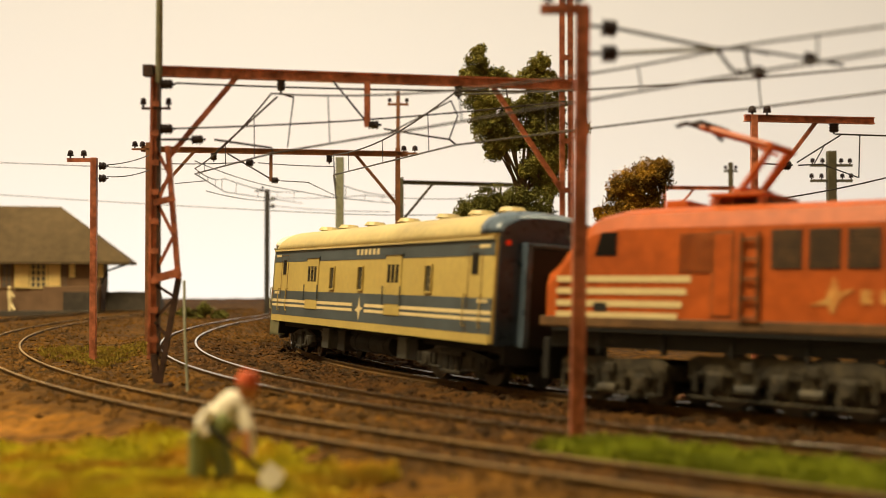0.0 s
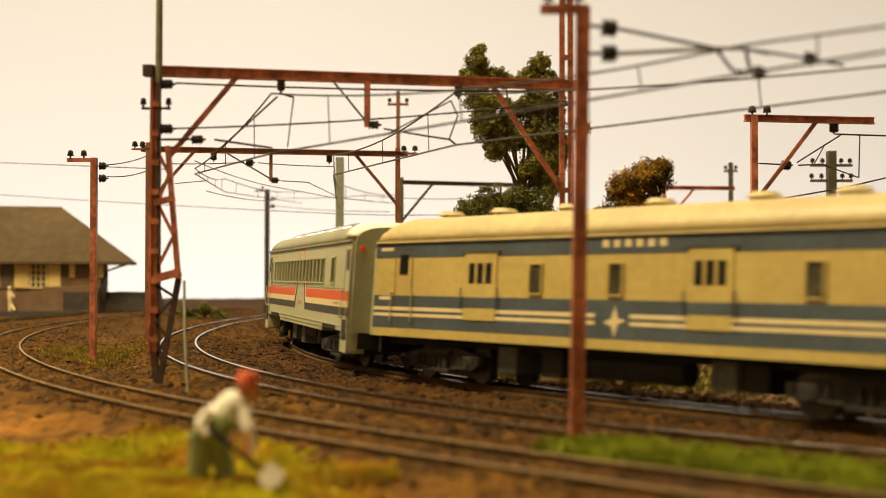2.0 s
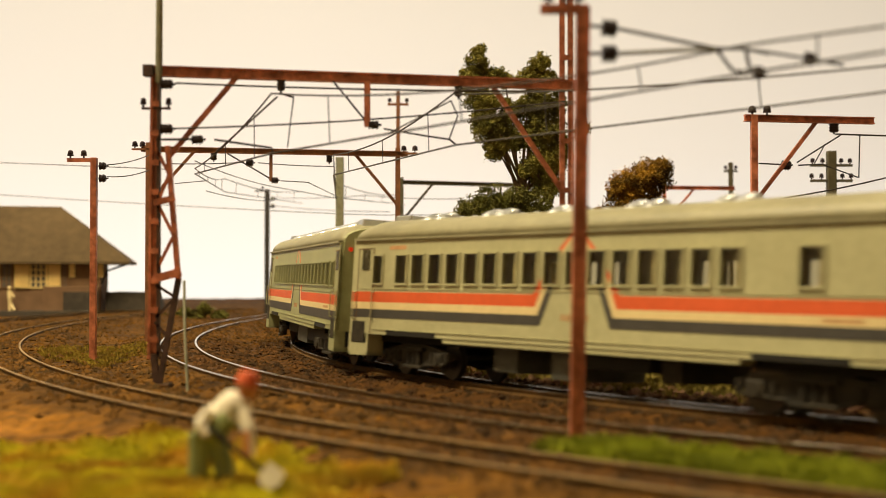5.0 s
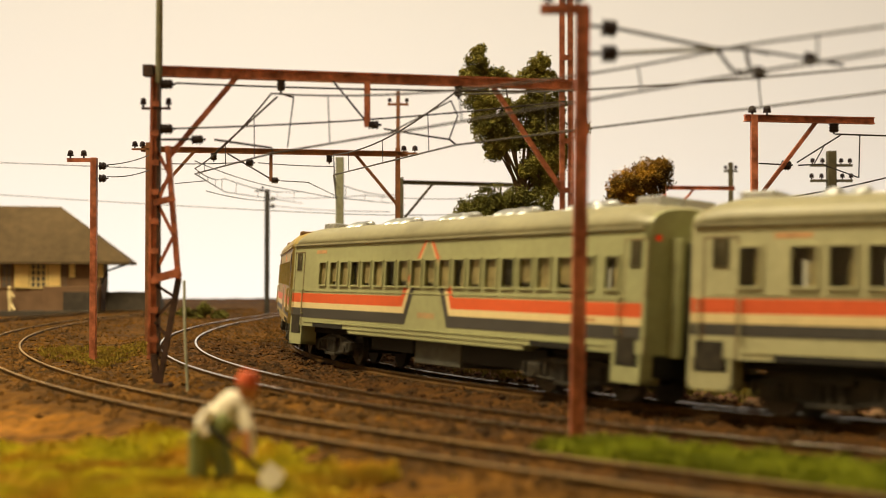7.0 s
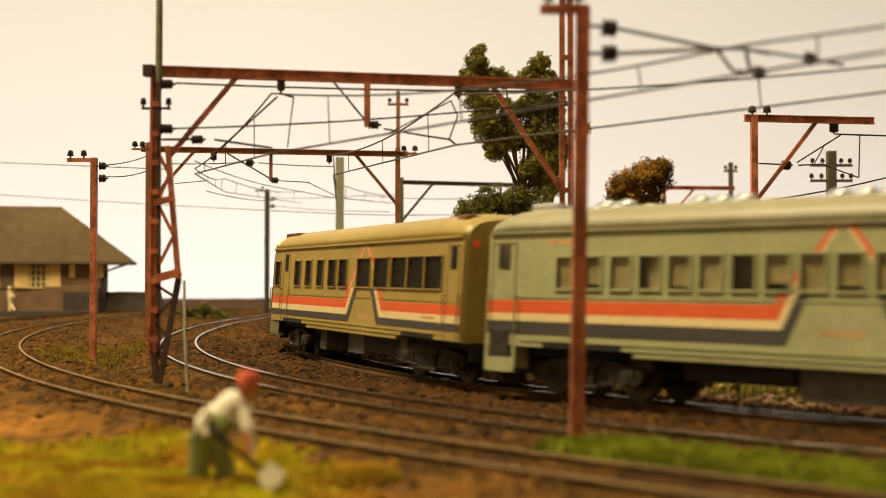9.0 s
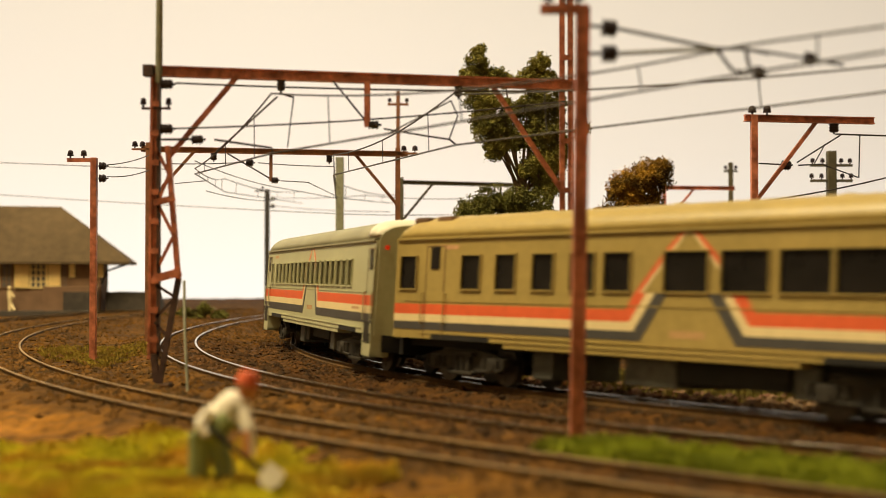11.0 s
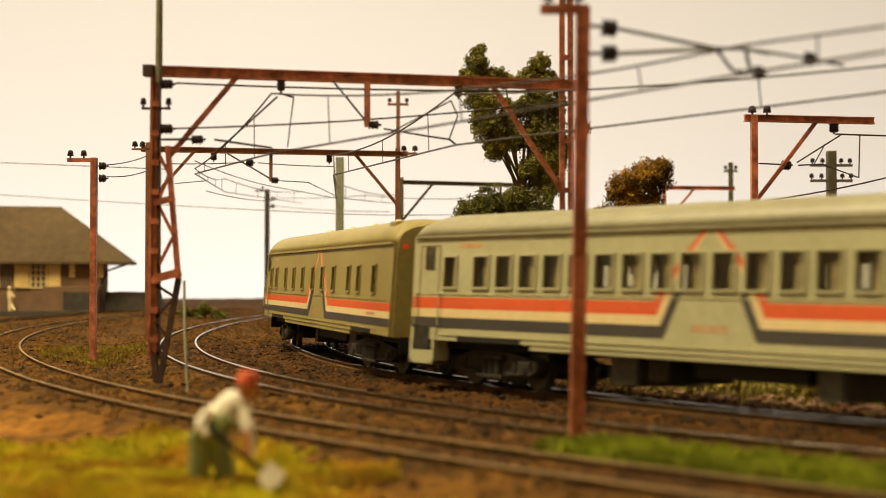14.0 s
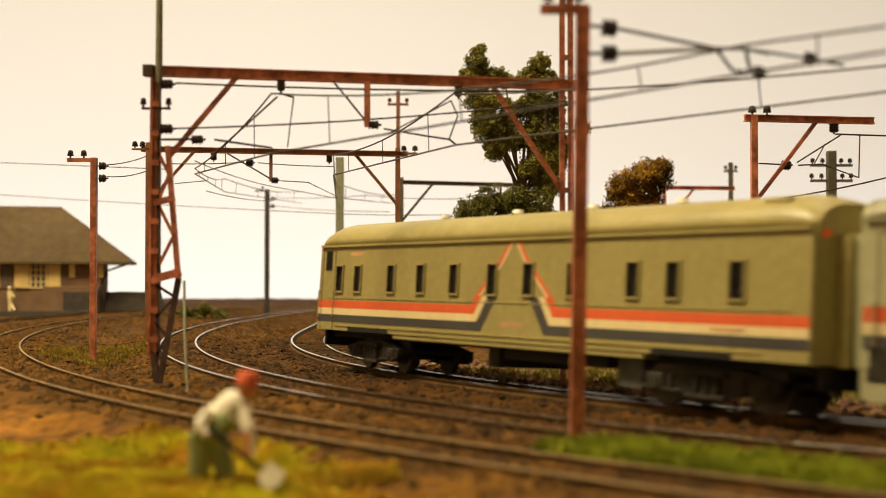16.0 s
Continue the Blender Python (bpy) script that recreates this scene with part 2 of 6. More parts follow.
def beam(bm, p, q, w, h):
    """A rectangular bar from p to q."""
    p, q = Vector(p), Vector(q)
    d = q - p
    g = bmesh.ops.create_cube(bm, size=1)
    m = Matrix.Translation((p + q) / 2) @ d.to_track_quat("X", "Z").to_matrix().to_4x4() @ Matrix.Diagonal((d.length, w, h, 1))
    bmesh.ops.transform(bm, matrix=m, verts=g["verts"])
    return bm


def ibeam(bm, p, q, w, h):
    """An I-section girder from p to q."""
    p, q = Vector(p), Vector(q)
    side = (q - p).cross(Vector((0, 0, 1))).normalized()
    a, b, c, d = w / 2, w * 0.15, h / 2, h * 0.34
    prof = [(-a, -c), (a, -c), (a, -d), (b, -d), (b, d), (a, d), (a, c), (-a, c), (-a, d), (-b, d), (-b, -d), (-a, -d)]
    rings = [[bm.verts.new(e + side * u + Vector((0, 0, v))) for u, v in prof] for e in (p, q)]
    for j in range(12):
        bm.faces.new((rings[0][j], rings[0][(j + 1) % 12], rings[1][(j + 1) % 12], rings[1][j]))
    bm.faces.new(rings[0]), bm.faces.new(rings[1][::-1])
    bmesh.ops.recalc_face_normals(bm, faces=bm.faces)
    return bm


def ball(bm, c, r, u=8, v=6, sz=1.0):
    g = bmesh.ops.create_uvsphere(bm, u_segments=u, v_segments=v, radius=r)
    bmesh.ops.transform(bm, matrix=Matrix.Translation(c) @ Matrix.Diagonal((1, 1, sz, 1)), verts=g["verts"])
    return bm


def prism(bm, pts, y0, y1, mi=0):
    """A plate with the outline pts (x, z), from y0 to y1."""
    a = [bm.verts.new((x, y0, z)) for x, z in pts]
    b = [bm.verts.new((x, y1, z)) for x, z in pts]
    n = len(pts)
    fs = [bm.faces.new(a), bm.faces.new(b[::-1])]
    for i in range(n):
        fs.append(bm.faces.new((a[i], b[i], b[(i + 1) % n], a[(i + 1) % n])))
    for f in fs:
        f.material_index = mi
    bmesh.ops.recalc_face_normals(bm, faces=fs)
    return bm


def wire(name, pts, r, label, mat_=None, parent=None, cat="wire", group=""):
    cu = bpy.data.curves.new(name, "CURVE")
    cu.dimensions, cu.bevel_depth, cu.bevel_resolution = "3D", r * K, 1
    sp = cu.splines.new("POLY")
    sp.points.add(len(pts) - 1)
    for p, q in zip(sp.points, pts):
        p.co = (q[0] * K, q[1] * K, q[2] * K, 1)
    cu.materials.append(mat_ or M_WIRE)
    ob = new(name, cu)
    if parent:
        ob.parent = parent
        return ob
    return tagged(ob, label, cat, group)


# ---- the lines of the tracks: distance from a centre as a smooth function of the angle ----
class Line:
    def __init__(self, cx, cy, coeff, lo, hi, a0, a1):
        self.cx, self.cy, self.k, self.lo, self.hi = cx, cy, coeff, lo, hi
        self.a = np.linspace(a0, a1, 3000)
        r = self.radius(self.a)
        self.x, self.y = cx - r * np.cos(self.a), cy - r * np.sin(self.a)
        s = np.concatenate(([0], np.cumsum(np.hypot(np.diff(self.x), np.diff(self.y)))))
        self.s = s - np.interp(0, self.a, s)

    def radius(self, a):
        return np.polyval(self.k, np.clip(a, self.lo, self.hi))

    def at(self, s):
        return Vector((float(np.interp(s, self.s, self.x)), float(np.interp(s, self.s, self.y)), 0))

    def heading(self, s):
        d = self.at(s + 0.3) - self.at(s - 0.3)
        return math.atan2(d.y, d.x)

    def off(self, s, side, z=0.0):
        h = self.heading(s)
        p = self.at(s)
        return Vector((p.x - math.sin(h) * side, p.y + math.cos(h) * side, z))

    def distance(self, x, y):
        dx, dy = self.cx - x, self.cy - y
        a = np.arctan2(dy, dx)
        d = np.hypot(dx, dy) - self.radius(a)
        return np.where((a > self.a[0]) & (a < self.a[-1]), d, 99)


LINE3 = Line(43.0, 55.7, (17.391, -34.941, 19.426, -1.198, 48.883), -0.2, 0.79, -2.2, 1.9)
LINE2 = Line(57.0, 63.2, (-6.441, -12.891, 13.338, 0.115, 68.763), -0.33, 0.74, -0.62, 1.05)
LINE1 = Line(53.9, 68.2, (-5.155, 4.758, -1.095, 74.333), 0.02, 0.83, -0.35, 1.05)
LINE0 = Line(53.9, 68.2, (0.0, 0.0, 0.0, 79.4), 0.02, 0.83, -0.35, 0.30)
LINES = [LINE0, LINE1, LINE2, LINE3]
GAUGE = 1.30
CANT = 4.0  # degrees by which the running track leans into its curve
TILT = math.tan(math.radians(CANT))

# ---- the setting ----
RX, RY0, RY1, RZ = 72, -34, 150, 96
solid("floor", B(-RX, RX, RY0, RY1, -2.2, -1.2), M_EARTH, "brown earth-coloured layout board under the scenery", "floor", kind="structure")
solid("backdrop", B(-RX, RX, RY1, RY1 + 2, -2.2, RZ), M_SKY, "plain white sky board behind the layout, glowing by itself", "backdrop", kind="structure")
solid("wall_west", B(-RX - 2, -RX, RY0, RY1, -2.2, RZ), M_ROOMWALL, "plain cream room wall", "wall", kind="structure")
solid("wall_east", B(RX, RX + 2, RY0, RY1, -2.2, RZ), M_ROOMWALL, "plain cream room wall", "wall", kind="structure")
solid("wall_south", B(-RX, RX, RY0 - 2, RY0, -2.2, RZ), M_ROOMWALL, "plain cream room wall", "wall", kind="structure")
solid("ceiling", B(-RX - 2, RX + 2, RY0 - 2, RY1 + 2, RZ, RZ + 2), M_ROOMWALL, "plain cream ceiling of the room", "ceiling", kind="structure")


def fnoise(x, y, f, seed=0.0):
    return np.array([noise.noise(Vector((a * f, b * f, seed))) for a, b in zip(x, y)])


def ground_height(x, y):
    d = np.full(x.shape, 99.0)
    for ln in LINES:
        d = np.minimum(d, np.abs(ln.distance(x, y)))
    t = np.clip((d - 1.25) / 1.6, 0, 1)
    t = t * t * (3 - 2 * t)
    low = np.abs(LINE3.distance(x, y)) < 2.2
    z = np.where(low, -0.178, -0.105) - 0.25 * t
    bank = np.clip((17.2 - y) / 2.0, 0, 1) * np.clip((-1.0 - x) / 1.5, 0, 1)
    z = z + 0.22 * bank * t
    n = 0.09 * fnoise(x, y, 2.1) + 0.05 * fnoise(x, y, 5.3, 7.0) + 0.12 * t * fnoise(x, y, 0.45, 3.0)
    return z + n * np.clip(d / 1.1, 0.2, 1)


def build_ground():
    ys = [5.0]
    while ys[-1] < 150:
        ys.append(ys[-1] * 1.0105 + 0.02)
    us = np.linspace(-1, 1, 250)
    Y = np.repeat(np.array(ys), len(us))
    X = np.clip(np.tile(us, len(ys)) * (4 + 0.62 * Y), -71.5, 71.5)
    Z = ground_height(X, Y)
    w = len(us)
    faces = [(r * w + c, r * w + c + 1, (r + 1) * w + c + 1, (r + 1) * w + c) for r in range(len(ys) - 1) for c in range(w - 1)]
    me = bpy.data.meshes.new("ground")
    me.from_pydata([(a * K, b * K, c * K) for a, b, c in zip(X, Y, Z)], [], faces)
    me.materials.append(M_GROUND)
    sand = np.clip((LINE1.distance(X, Y) - 1.3) / 1.2, 0, 1) * np.clip((2.5 - X) / 4, 0, 1) * (Y < 30) * np.clip(0.5 + 0.6 * fnoise(X, Y, 0.8, 9.0) + 0.5 * fnoise(X, Y, 2.6, 3.0), 0, 0.9)
    me.attributes.new("sand", "FLOAT", "POINT").data.foreach_set("value", np.where(np.abs(sand) > 1, 0, sand).astype(np.float32))
    # darker soil between tracks 2 and 3, and towards the right by track 1
    dark_soil = np.clip((0.9 - LINE2.distance(X, Y)) / 1.6, 0, 1) * np.clip((LINE3.distance(X, Y) + 2.2) / 0.8, 0, 1) * np.clip((56 - Y) / 16, 0, 1) * np.clip(0.85 + 0.5 * fnoise(X, Y, 0.6, 5.0), 0, 1)
    dark_soil = np.maximum(dark_soil, 0.75 * np.clip((0.9 - LINE1.distance(X, Y)) / 1.2, 0, 1) * np.clip((X + 2.5) / 4, 0, 1) * np.clip((34 - Y) / 4, 0, 1) * np.clip(0.85 + 0.6 * fnoise(X, Y, 0.7, 2.0), 0, 1))
    me.attributes.new("dark_soil", "FLOAT", "POINT").data.foreach_set("value", np.clip(dark_soil, 0, 1).astype(np.float32))
    for p in me.polygons:
        p.use_smooth = True
    tagged(new("ground", me), "reddish-brown earth and ballast between the tracks", "ground", kind="structure")


build_ground()


def scatter(name, label, category, spots, sizes, make, material):
    """Many small pieces in one mesh."""
    verts, faces = [], []
    for (x, y, z), s in zip(spots, sizes):
        make(verts, faces, x, y, z, s)
    me = bpy.data.meshes.new(name)
    me.from_pydata([(a * K, b * K, c * K) for a, b, c in verts], [], faces)
    for m in material if isinstance(material, list) else [material]:
        me.materials.append(m)
    return tagged(new(name, me), label, category, kind="stuff")


def stone(vs, fs, x, y, z, s):
    b = len(vs)
    r = lambda: random.uniform(0.6, 1.25) * s
    a = random.uniform(0, TAU)
    for k in range(4):
        q = r()
        vs.append((x + math.cos(a + k * TAU / 4) * q, y + math.sin(a + k * TAU / 4) * q, z + random.uniform(-0.2, 0.3) * s))
    vs.append((x, y, z + r() * 0.8))
    vs.append((x, y, z - r() * 0.7))
    for k in range(4):
        fs.append((b + k, b + (k + 1) % 4, b + 4))
        fs.append((b + (k + 1) % 4, b + k, b + 5))


def ballast():
    xs, ys = [], []
    for ln in LINES:
        lo, hi = ln.s[0], ln.s[-1]
        n = 9000
        for _ in range(n):
            s = random.uniform(max(lo, -30), min(hi, 60))
            o = random.gauss(0, 1.9)
            p = ln.off(s, o)
            if abs(p.x) < 4 + 0.62 * p.y and p.y > 6:
                xs.append(p.x), ys.append(p.y)
    X, Y = np.array(xs), np.array(ys)
    Z = ground_height(X, Y)
    keep = np.ones(len(X), bool)
    for ln in LINES:
        keep &= np.abs(np.abs(ln.distance(X, Y)) - GAUGE / 2) > 0.12
    keep &= (LINE1.distance(X, Y) < 1.5) | (np.arange(len(X)) % 7 == 0)
    dark_zone = ((LINE2.distance(X, Y) < 0.4) & (Y < 48)) | ((X > -0.5) & (LINE1.distance(X, Y) < 0.6))
    for label, pick, material in (("loose reddish-brown ballast stones along the tracks", ~dark_zone, M_STONE), ("dark ballast stones beside the running track", dark_zone, M_STONEDARK)):
        sp = [(a, b, c) for a, b, c, k in zip(X, Y, Z, keep & pick) if k]
        scatter("ballast", label, "ballast", sp, [random.choice((0.04, 0.05, 0.06, 0.075, 0.09, 0.12)) for _ in sp], stone, material)


ballast()


# ---- tracks ----
def sweep(line, s0, s1, side, prof, step=0.4):
    """A profile (offset, z) swept along the line."""
    bm = bmesh.new()
    n = int((s1 - s0) / step)
    rings = []
    for i in range(n + 1):
        s = s0 + (s1 - s0) * i / n
        rings.append([bm.verts.new(line.off(s, side + o, z)) for o, z in prof])
    m = len(prof)
    for a, b in zip(rings, rings[1:]):
        for j in range(m):
            bm.faces.new((a[j], a[(j + 1) % m], b[(j + 1) % m], b[j]))
    bmesh.ops.recalc_face_normals(bm, faces=bm.faces)
    return bm


def sleeper_mesh():
    return mesh_of("sleeper", B(-0.13, 0.13, -1.25, 1.25, -0.34, -0.165, 0.02), M_SLEEPER)


def track(name, line, s0, s1, label, head=None, tilt=0.0):
    t = thing(name, label, "railway track", kind="structure")
    web = [(-0.075, -0.165), (-0.075, -0.13), (-0.02, -0.11), (-0.02, -0.05), (-0.042, -0.035), (-0.042, -0.006), (0.042, -0.006), (0.042, -0.035), (0.02, -0.05), (0.02, -0.11), (0.075, -0.13), (0.075, -0.165)]
    top = [(-0.036, -0.005), (-0.03, 0.0), (0.03, 0.0), (0.036, -0.005)]
    for side in (-GAUGE / 2, GAUGE / 2):
        dz = -tilt * (side + GAUGE / 2)
        r = part("rail", sweep(line, s0, s1, side, [(o, z + dz) for o, z in web]), M_RAIL, t, "rusty brown rail")
        part("railhead", sweep(line, s0, s1, side, [(o, z + dz) for o, z in top]), head or M_RAILTOP, r, "bright worn steel running surface")
    return t


SLEEPER = sleeper_mesh()


def sleepers(t, line, s0, s1, step=0.62):
    s = s0
    while s < s1:
        ob = new("sleeper", SLEEPER)
        ob.parent = t
        p = line.at(s)
        ob.matrix_basis = kpose(p.x, p.y, random.uniform(-0.02, 0.015), 0, 0, math.degrees(line.heading(s)) + random.uniform(-1.5, 1.5))
        s += step


TRACK3 = track("track_3", LINE3, -75, 75, "curved railway track that carries the train, rusty rails in brown ballast", tilt=TILT)
TRACK2 = track("track_2", LINE2, LINE2.s[0] + 1, LINE2.s[-1] - 1, "curved railway track with shining rails in brown ballast")
TRACK1 = track("track_1", LINE1, LINE1.s[0] + 1, LINE1.s[-1] - 1, "curved railway track with dull rails beside the grass", M_RAILDULL)
TRACK0 = track("track_4", LINE0, LINE0.s[0] + 1, LINE0.s[-1] - 1, "dull curved railway track before the station platform", M_RAILDULL)


# ---- the train ----
W = 1.40
FLOOR_Z, GUTTER, CREST = 0.98, 3.32, 4.02


def roof_profile(w=W, z0=GUTTER, z1=CREST, n=14):
    pts = []
    for i in range(n + 1):
        a = math.pi * i / n
        c, s = math.cos(a), math.sin(a)
        pts.append((-w * math.copysign(abs(c) ** 0.75, c), z0 + (z1 - z0) * abs(s) ** 0.85))
    return pts


def loft(sections):
    """Sections: lists of (x, y, z), alike in number; closed at the ends."""
    bm = bmesh.new()
    rings = [[bm.verts.new(p) for p in s] for s in sections]
    m = len(rings[0])
    for a, b in zip(rings, rings[1:]):
        for j in range(m):
            bm.faces.new((a[j], a[(j + 1) % m], b[(j + 1) % m], b[j]))
    bm.faces.new(rings[0])
    bm.faces.new(rings[-1][::-1])
    bmesh.ops.recalc_face_normals(bm, faces=bm.faces)
    return bm


def roof_mesh(L, dome=0.8, w=W + 0.02, z0=GUTTER, z1=CREST, drop=0.55):
    prof = roof_profile(w, z0, z1)
    secs = []
    h = L / 2
    for x, k in ((-h, 0.0), (-h + 0.12 * dome, 0.45), (-h + 0.35 * dome, 0.72), (-h + 0.65 * dome, 0.92), (-h + dome, 1.0), (h - dome, 1.0), (h - 0.65 * dome, 0.92), (h - 0.35 * dome, 0.72), (h - 0.12 * dome, 0.45), (h, 0.0)):
        f = 1 - drop * (1 - k)
        secs.append([(x, y * (1 - 0.05 * (1 - k)), z0 + (z - z0) * f) for y, z in prof])
    return loft(secs)


def wheelset_mesh(r=0.44):
    bm = bmesh.new()
    for y in (-0.65, 0.65):
        rod(bm, (0, y - 0.06, 0), (0, y + 0.06, 0), r, 18)
        s = -1 if y < 0 else 1
        rod(bm, (0, y - s * 0.06, 0), (0, y - s * 0.09, 0), r + 0.03, 18)
        rod(bm, (0, y + s * 0.06, 0), (0, y + s * 0.085, 0), r * 0.5, 10)
        for k in range(4):
            a = k * TAU / 4
            box(bm, math.cos(a) * 0.28 - 0.04, math.cos(a) * 0.28 + 0.04, y + s * 0.06, y + s * 0.075, math.sin(a) * 0.28 - 0.04, math.sin(a) * 0.28 + 0.04)
    rod(bm, (0, -0.6, 0), (0, 0.6, 0), 0.09, 8)
    return bm


WHEELSET = mesh_of("wheelset", wheelset_mesh(), M_WHEEL)


def bogie_mesh(base=2.3, axles=2):
    bm = bmesh.new()
    h = base / 2 + 0.42
    for s in (-1, 1):
        y = s * 1.0
        prism(bm, [(-h, 0.62), (-h, 0.44), (-h + 0.75, 0.42), (-0.55, 0.24), (0.55, 0.24), (h - 0.75, 0.42), (h, 0.44), (h, 0.62), (0.6, 0.78), (-0.6, 0.78)], y - 0.07, y + 0.07)
        for i in range(axles):
            x = -base / 2 + base * i / (axles - 1)
            box(bm, x - 0.2, x + 0.2, y + s * 0.02 - 0.13, y + s * 0.02 + 0.13, 0.28, 0.62, 0.04)
            rod(bm, (x, y, 0.44), (x, y + s * 0.19, 0.44), 0.12, 10)
            for dx in (-0.34, 0.34):
                rod(bm, (x + dx, y + s * 0.08, 0.38), (x + dx, y + s * 0.08, 0.62), 0.07, 8)
        for dx in (-0.22, 0.0, 0.22):
            rod(bm, (dx, y + s * 0.1, 0.26), (dx, y + s * 0.1, 0.62), 0.085, 8)
        box(bm, -0.45, 0.45, y + s * 0.02, y + s * 0.2, 0.62, 0.72, 0.02)
        box(bm, -0.45, 0.45, y + s * 0.02, y + s * 0.2, 0.2, 0.28, 0.02)
        rod(bm, (-h + 0.1, y + s * 0.12, 0.36), (-0.5, y + s * 0.12, 0.3), 0.03, 6)
        rod(bm, (h - 0.1, y + s * 0.12, 0.36), (0.5, y + s * 0.12, 0.3), 0.03, 6)
    box(bm, -0.3, 0.3, -1.0, 1.0, 0.5, 0.8)
    for x in (-h + 0.1, h - 0.1):
        box(bm, x - 0.07, x + 0.07, -1.0, 1.0, 0.5, 0.62)
    return bm


BOGIE = mesh_of("bogie", bogie_mesh(), M_BOGIE)


def loco_bogie_mesh(base, axles, r, h):
    """Cast side frames with axle boxes, leaf springs, brake cylinders and sand pipes."""
    bm = bmesh.new()
    top = r + 0.48
    for s in (-1, 1):
        y = s * 1.12
        prism(bm, [(-h, top - 0.1), (-h, top - 0.42), (-h + 0.22, top - 0.5), (h - 0.22, top - 0.5), (h, top - 0.42), (h, top - 0.1), (h - 0.2, top), (-h + 0.2, top)], y - 0.06, y + 0.06)
        for i in range(axles):
            x = -base / 2 + base * i / (axles - 1)
            for dx in (-0.2, 0.2):
                box(bm, x + dx - 0.06, x + dx + 0.06, y - 0.07, y + 0.07, r - 0.28, top - 0.4, 0.015)
            box(bm, x - 0.17, x + 0.17, y + s * 0.02, y + s * 0.2, r - 0.18, r + 0.18, 0.04)
            rod(bm, (x, y + s * 0.18, r), (x, y + s * 0.25, r), 0.11, 12)
            for k in range(4):
                w = 0.42 - 0.08 * k
                box(bm, x - w, x + w, y + s * 0.06, y + s * 0.16, top - 0.36 + k * 0.05, top - 0.32 + k * 0.05)
            for dx in (-0.46, 0.46):
                rod(bm, (x + dx, y + s * 0.1, r - 0.12), (x + dx, y + s * 0.1, top - 0.2), 0.035, 6)
                box(bm, x + dx - 0.05, x + dx + 0.05, y - 0.05, y + s * 0.12, r - 0.2, r + 0.1, 0.01)
        for i in range(axles - 1):
            x = -base / 2 + base * (i + 0.5) / (axles - 1)
            rod(bm, (x - 0.22, y + s * 0.12, top - 0.62), (x + 0.22, y + s * 0.12, top - 0.62), 0.11, 10)
            box(bm, x - 0.12, x + 0.12, y + s * 0.04, y + s * 0.15, top - 0.3, top - 0.1, 0.02)
        rod(bm, (-h + 0.1, y + s * 0.16, 0.22), (h - 0.1, y + s * 0.16, 0.2), 0.025, 6)
        for x in (-h + 0.05, h - 0.05):
            rod(bm, (x, y, top - 0.3), (x, y - s * 0.3, 0.08), 0.025, 6)
    for x in (-h + 0.1, 0.0, h - 0.1):
        box(bm, x - 0.09, x + 0.09, -1.1, 1.1, top - 0.4, top - 0.12)
    return bm


LOCO_TRUCK = mesh_of("bogie", loco_bogie_mesh(1.6, 2, 0.40, 1.35), M_LOCOBOGIE)
LOCO_DRIVER = mesh_of("bogie", loco_bogie_mesh(2.6, 3, 0.52, 1.95), M_LOCOBOGIE)
TRAIN = []  # (thing, start of its rear end, length, [(bogie, x, [wheelsets])])


def add_bogies(t, xs, base=2.3, axles=2, me=None, r=0.44):
    out = []
    for x in xs:
        b = new("bogie", me or BOGIE)
        b.parent = t
        b.matrix_basis = kpose(x, 0, 0)
        ws = []
        for i in range(axles):
            w = new("wheelset", WHEELSET)
            w.scale = (r / 0.44, 1, r / 0.44)
            w.parent = b
            w.location = (K * (-base / 2 + base * i / (axles - 1)), 0, K * r)
            ws.append((w, -base / 2 + base * i / (axles - 1), r))
        out.append((b, x, ws))
    return out


def window_part(t, x, w, z0, z1, frame_mat, glass, y=-W, s=-1, fr=0.05, blind=0.0, out=0.02):
    """A framed window on the side y; s is its outward way."""
    bm = bmesh.new()
    o = y + s * out
    i = y - s * 0.03
    for a, b, c, d in ((x - w / 2 - fr, x + w / 2 + fr, z1, z1 + fr), (x - w / 2 - fr, x + w / 2 + fr, z0 - fr, z0), (x - w / 2 - fr, x - w / 2, z0, z1), (x + w / 2, x + w / 2 + fr, z0, z1)):
        box(bm, a, b, min(i, o + s * 0.02), max(i, o + s * 0.02), c, d)
    win = part("window", bm, frame_mat, t)
    part("pane", B(x - w / 2, x + w / 2, min(i, y - s * 0.02), max(i, y - s * 0.02), z0, z1), glass, win)
    # below zero: an added pale sheet imitates light from the far windows
    if blind < 0:
        part("light_patch", B(x + w / 2 + w * blind, x + w / 2, min(y - s * 0.09, y - s * 0.07), max(y - s * 0.09, y - s * 0.07), z0, z1), M_BLINDLIGHT, win, "pale grey sheet standing in for light from the far windows")
    elif blind:
        part("blind", B(x - w / 2, x + w / 2, min(y - s * 0.06, y - s * 0.05), max(y - s * 0.06, y - s * 0.05), z1 - (z1 - z0) * blind, z1), M_BLINDLIGHT, win, "pale grey blind")
    return win


def side_band(t, name, mat_, x0, x1, z0, z1, label="", s=-1, out=0.008):
    y = s * W
    return part(name, B(x0, x1, min(y - s * 0.01, y + s * out), max(y - s * 0.01, y + s * out), z0, z1), mat_, t, label)


def side_plate(t, name, mat_, pts, label="", s=-1, out=0.008):
    y = s * W
    return part(name, prism(bmesh.new(), pts, y - s * 0.01, y + s * out), mat_, t, label)


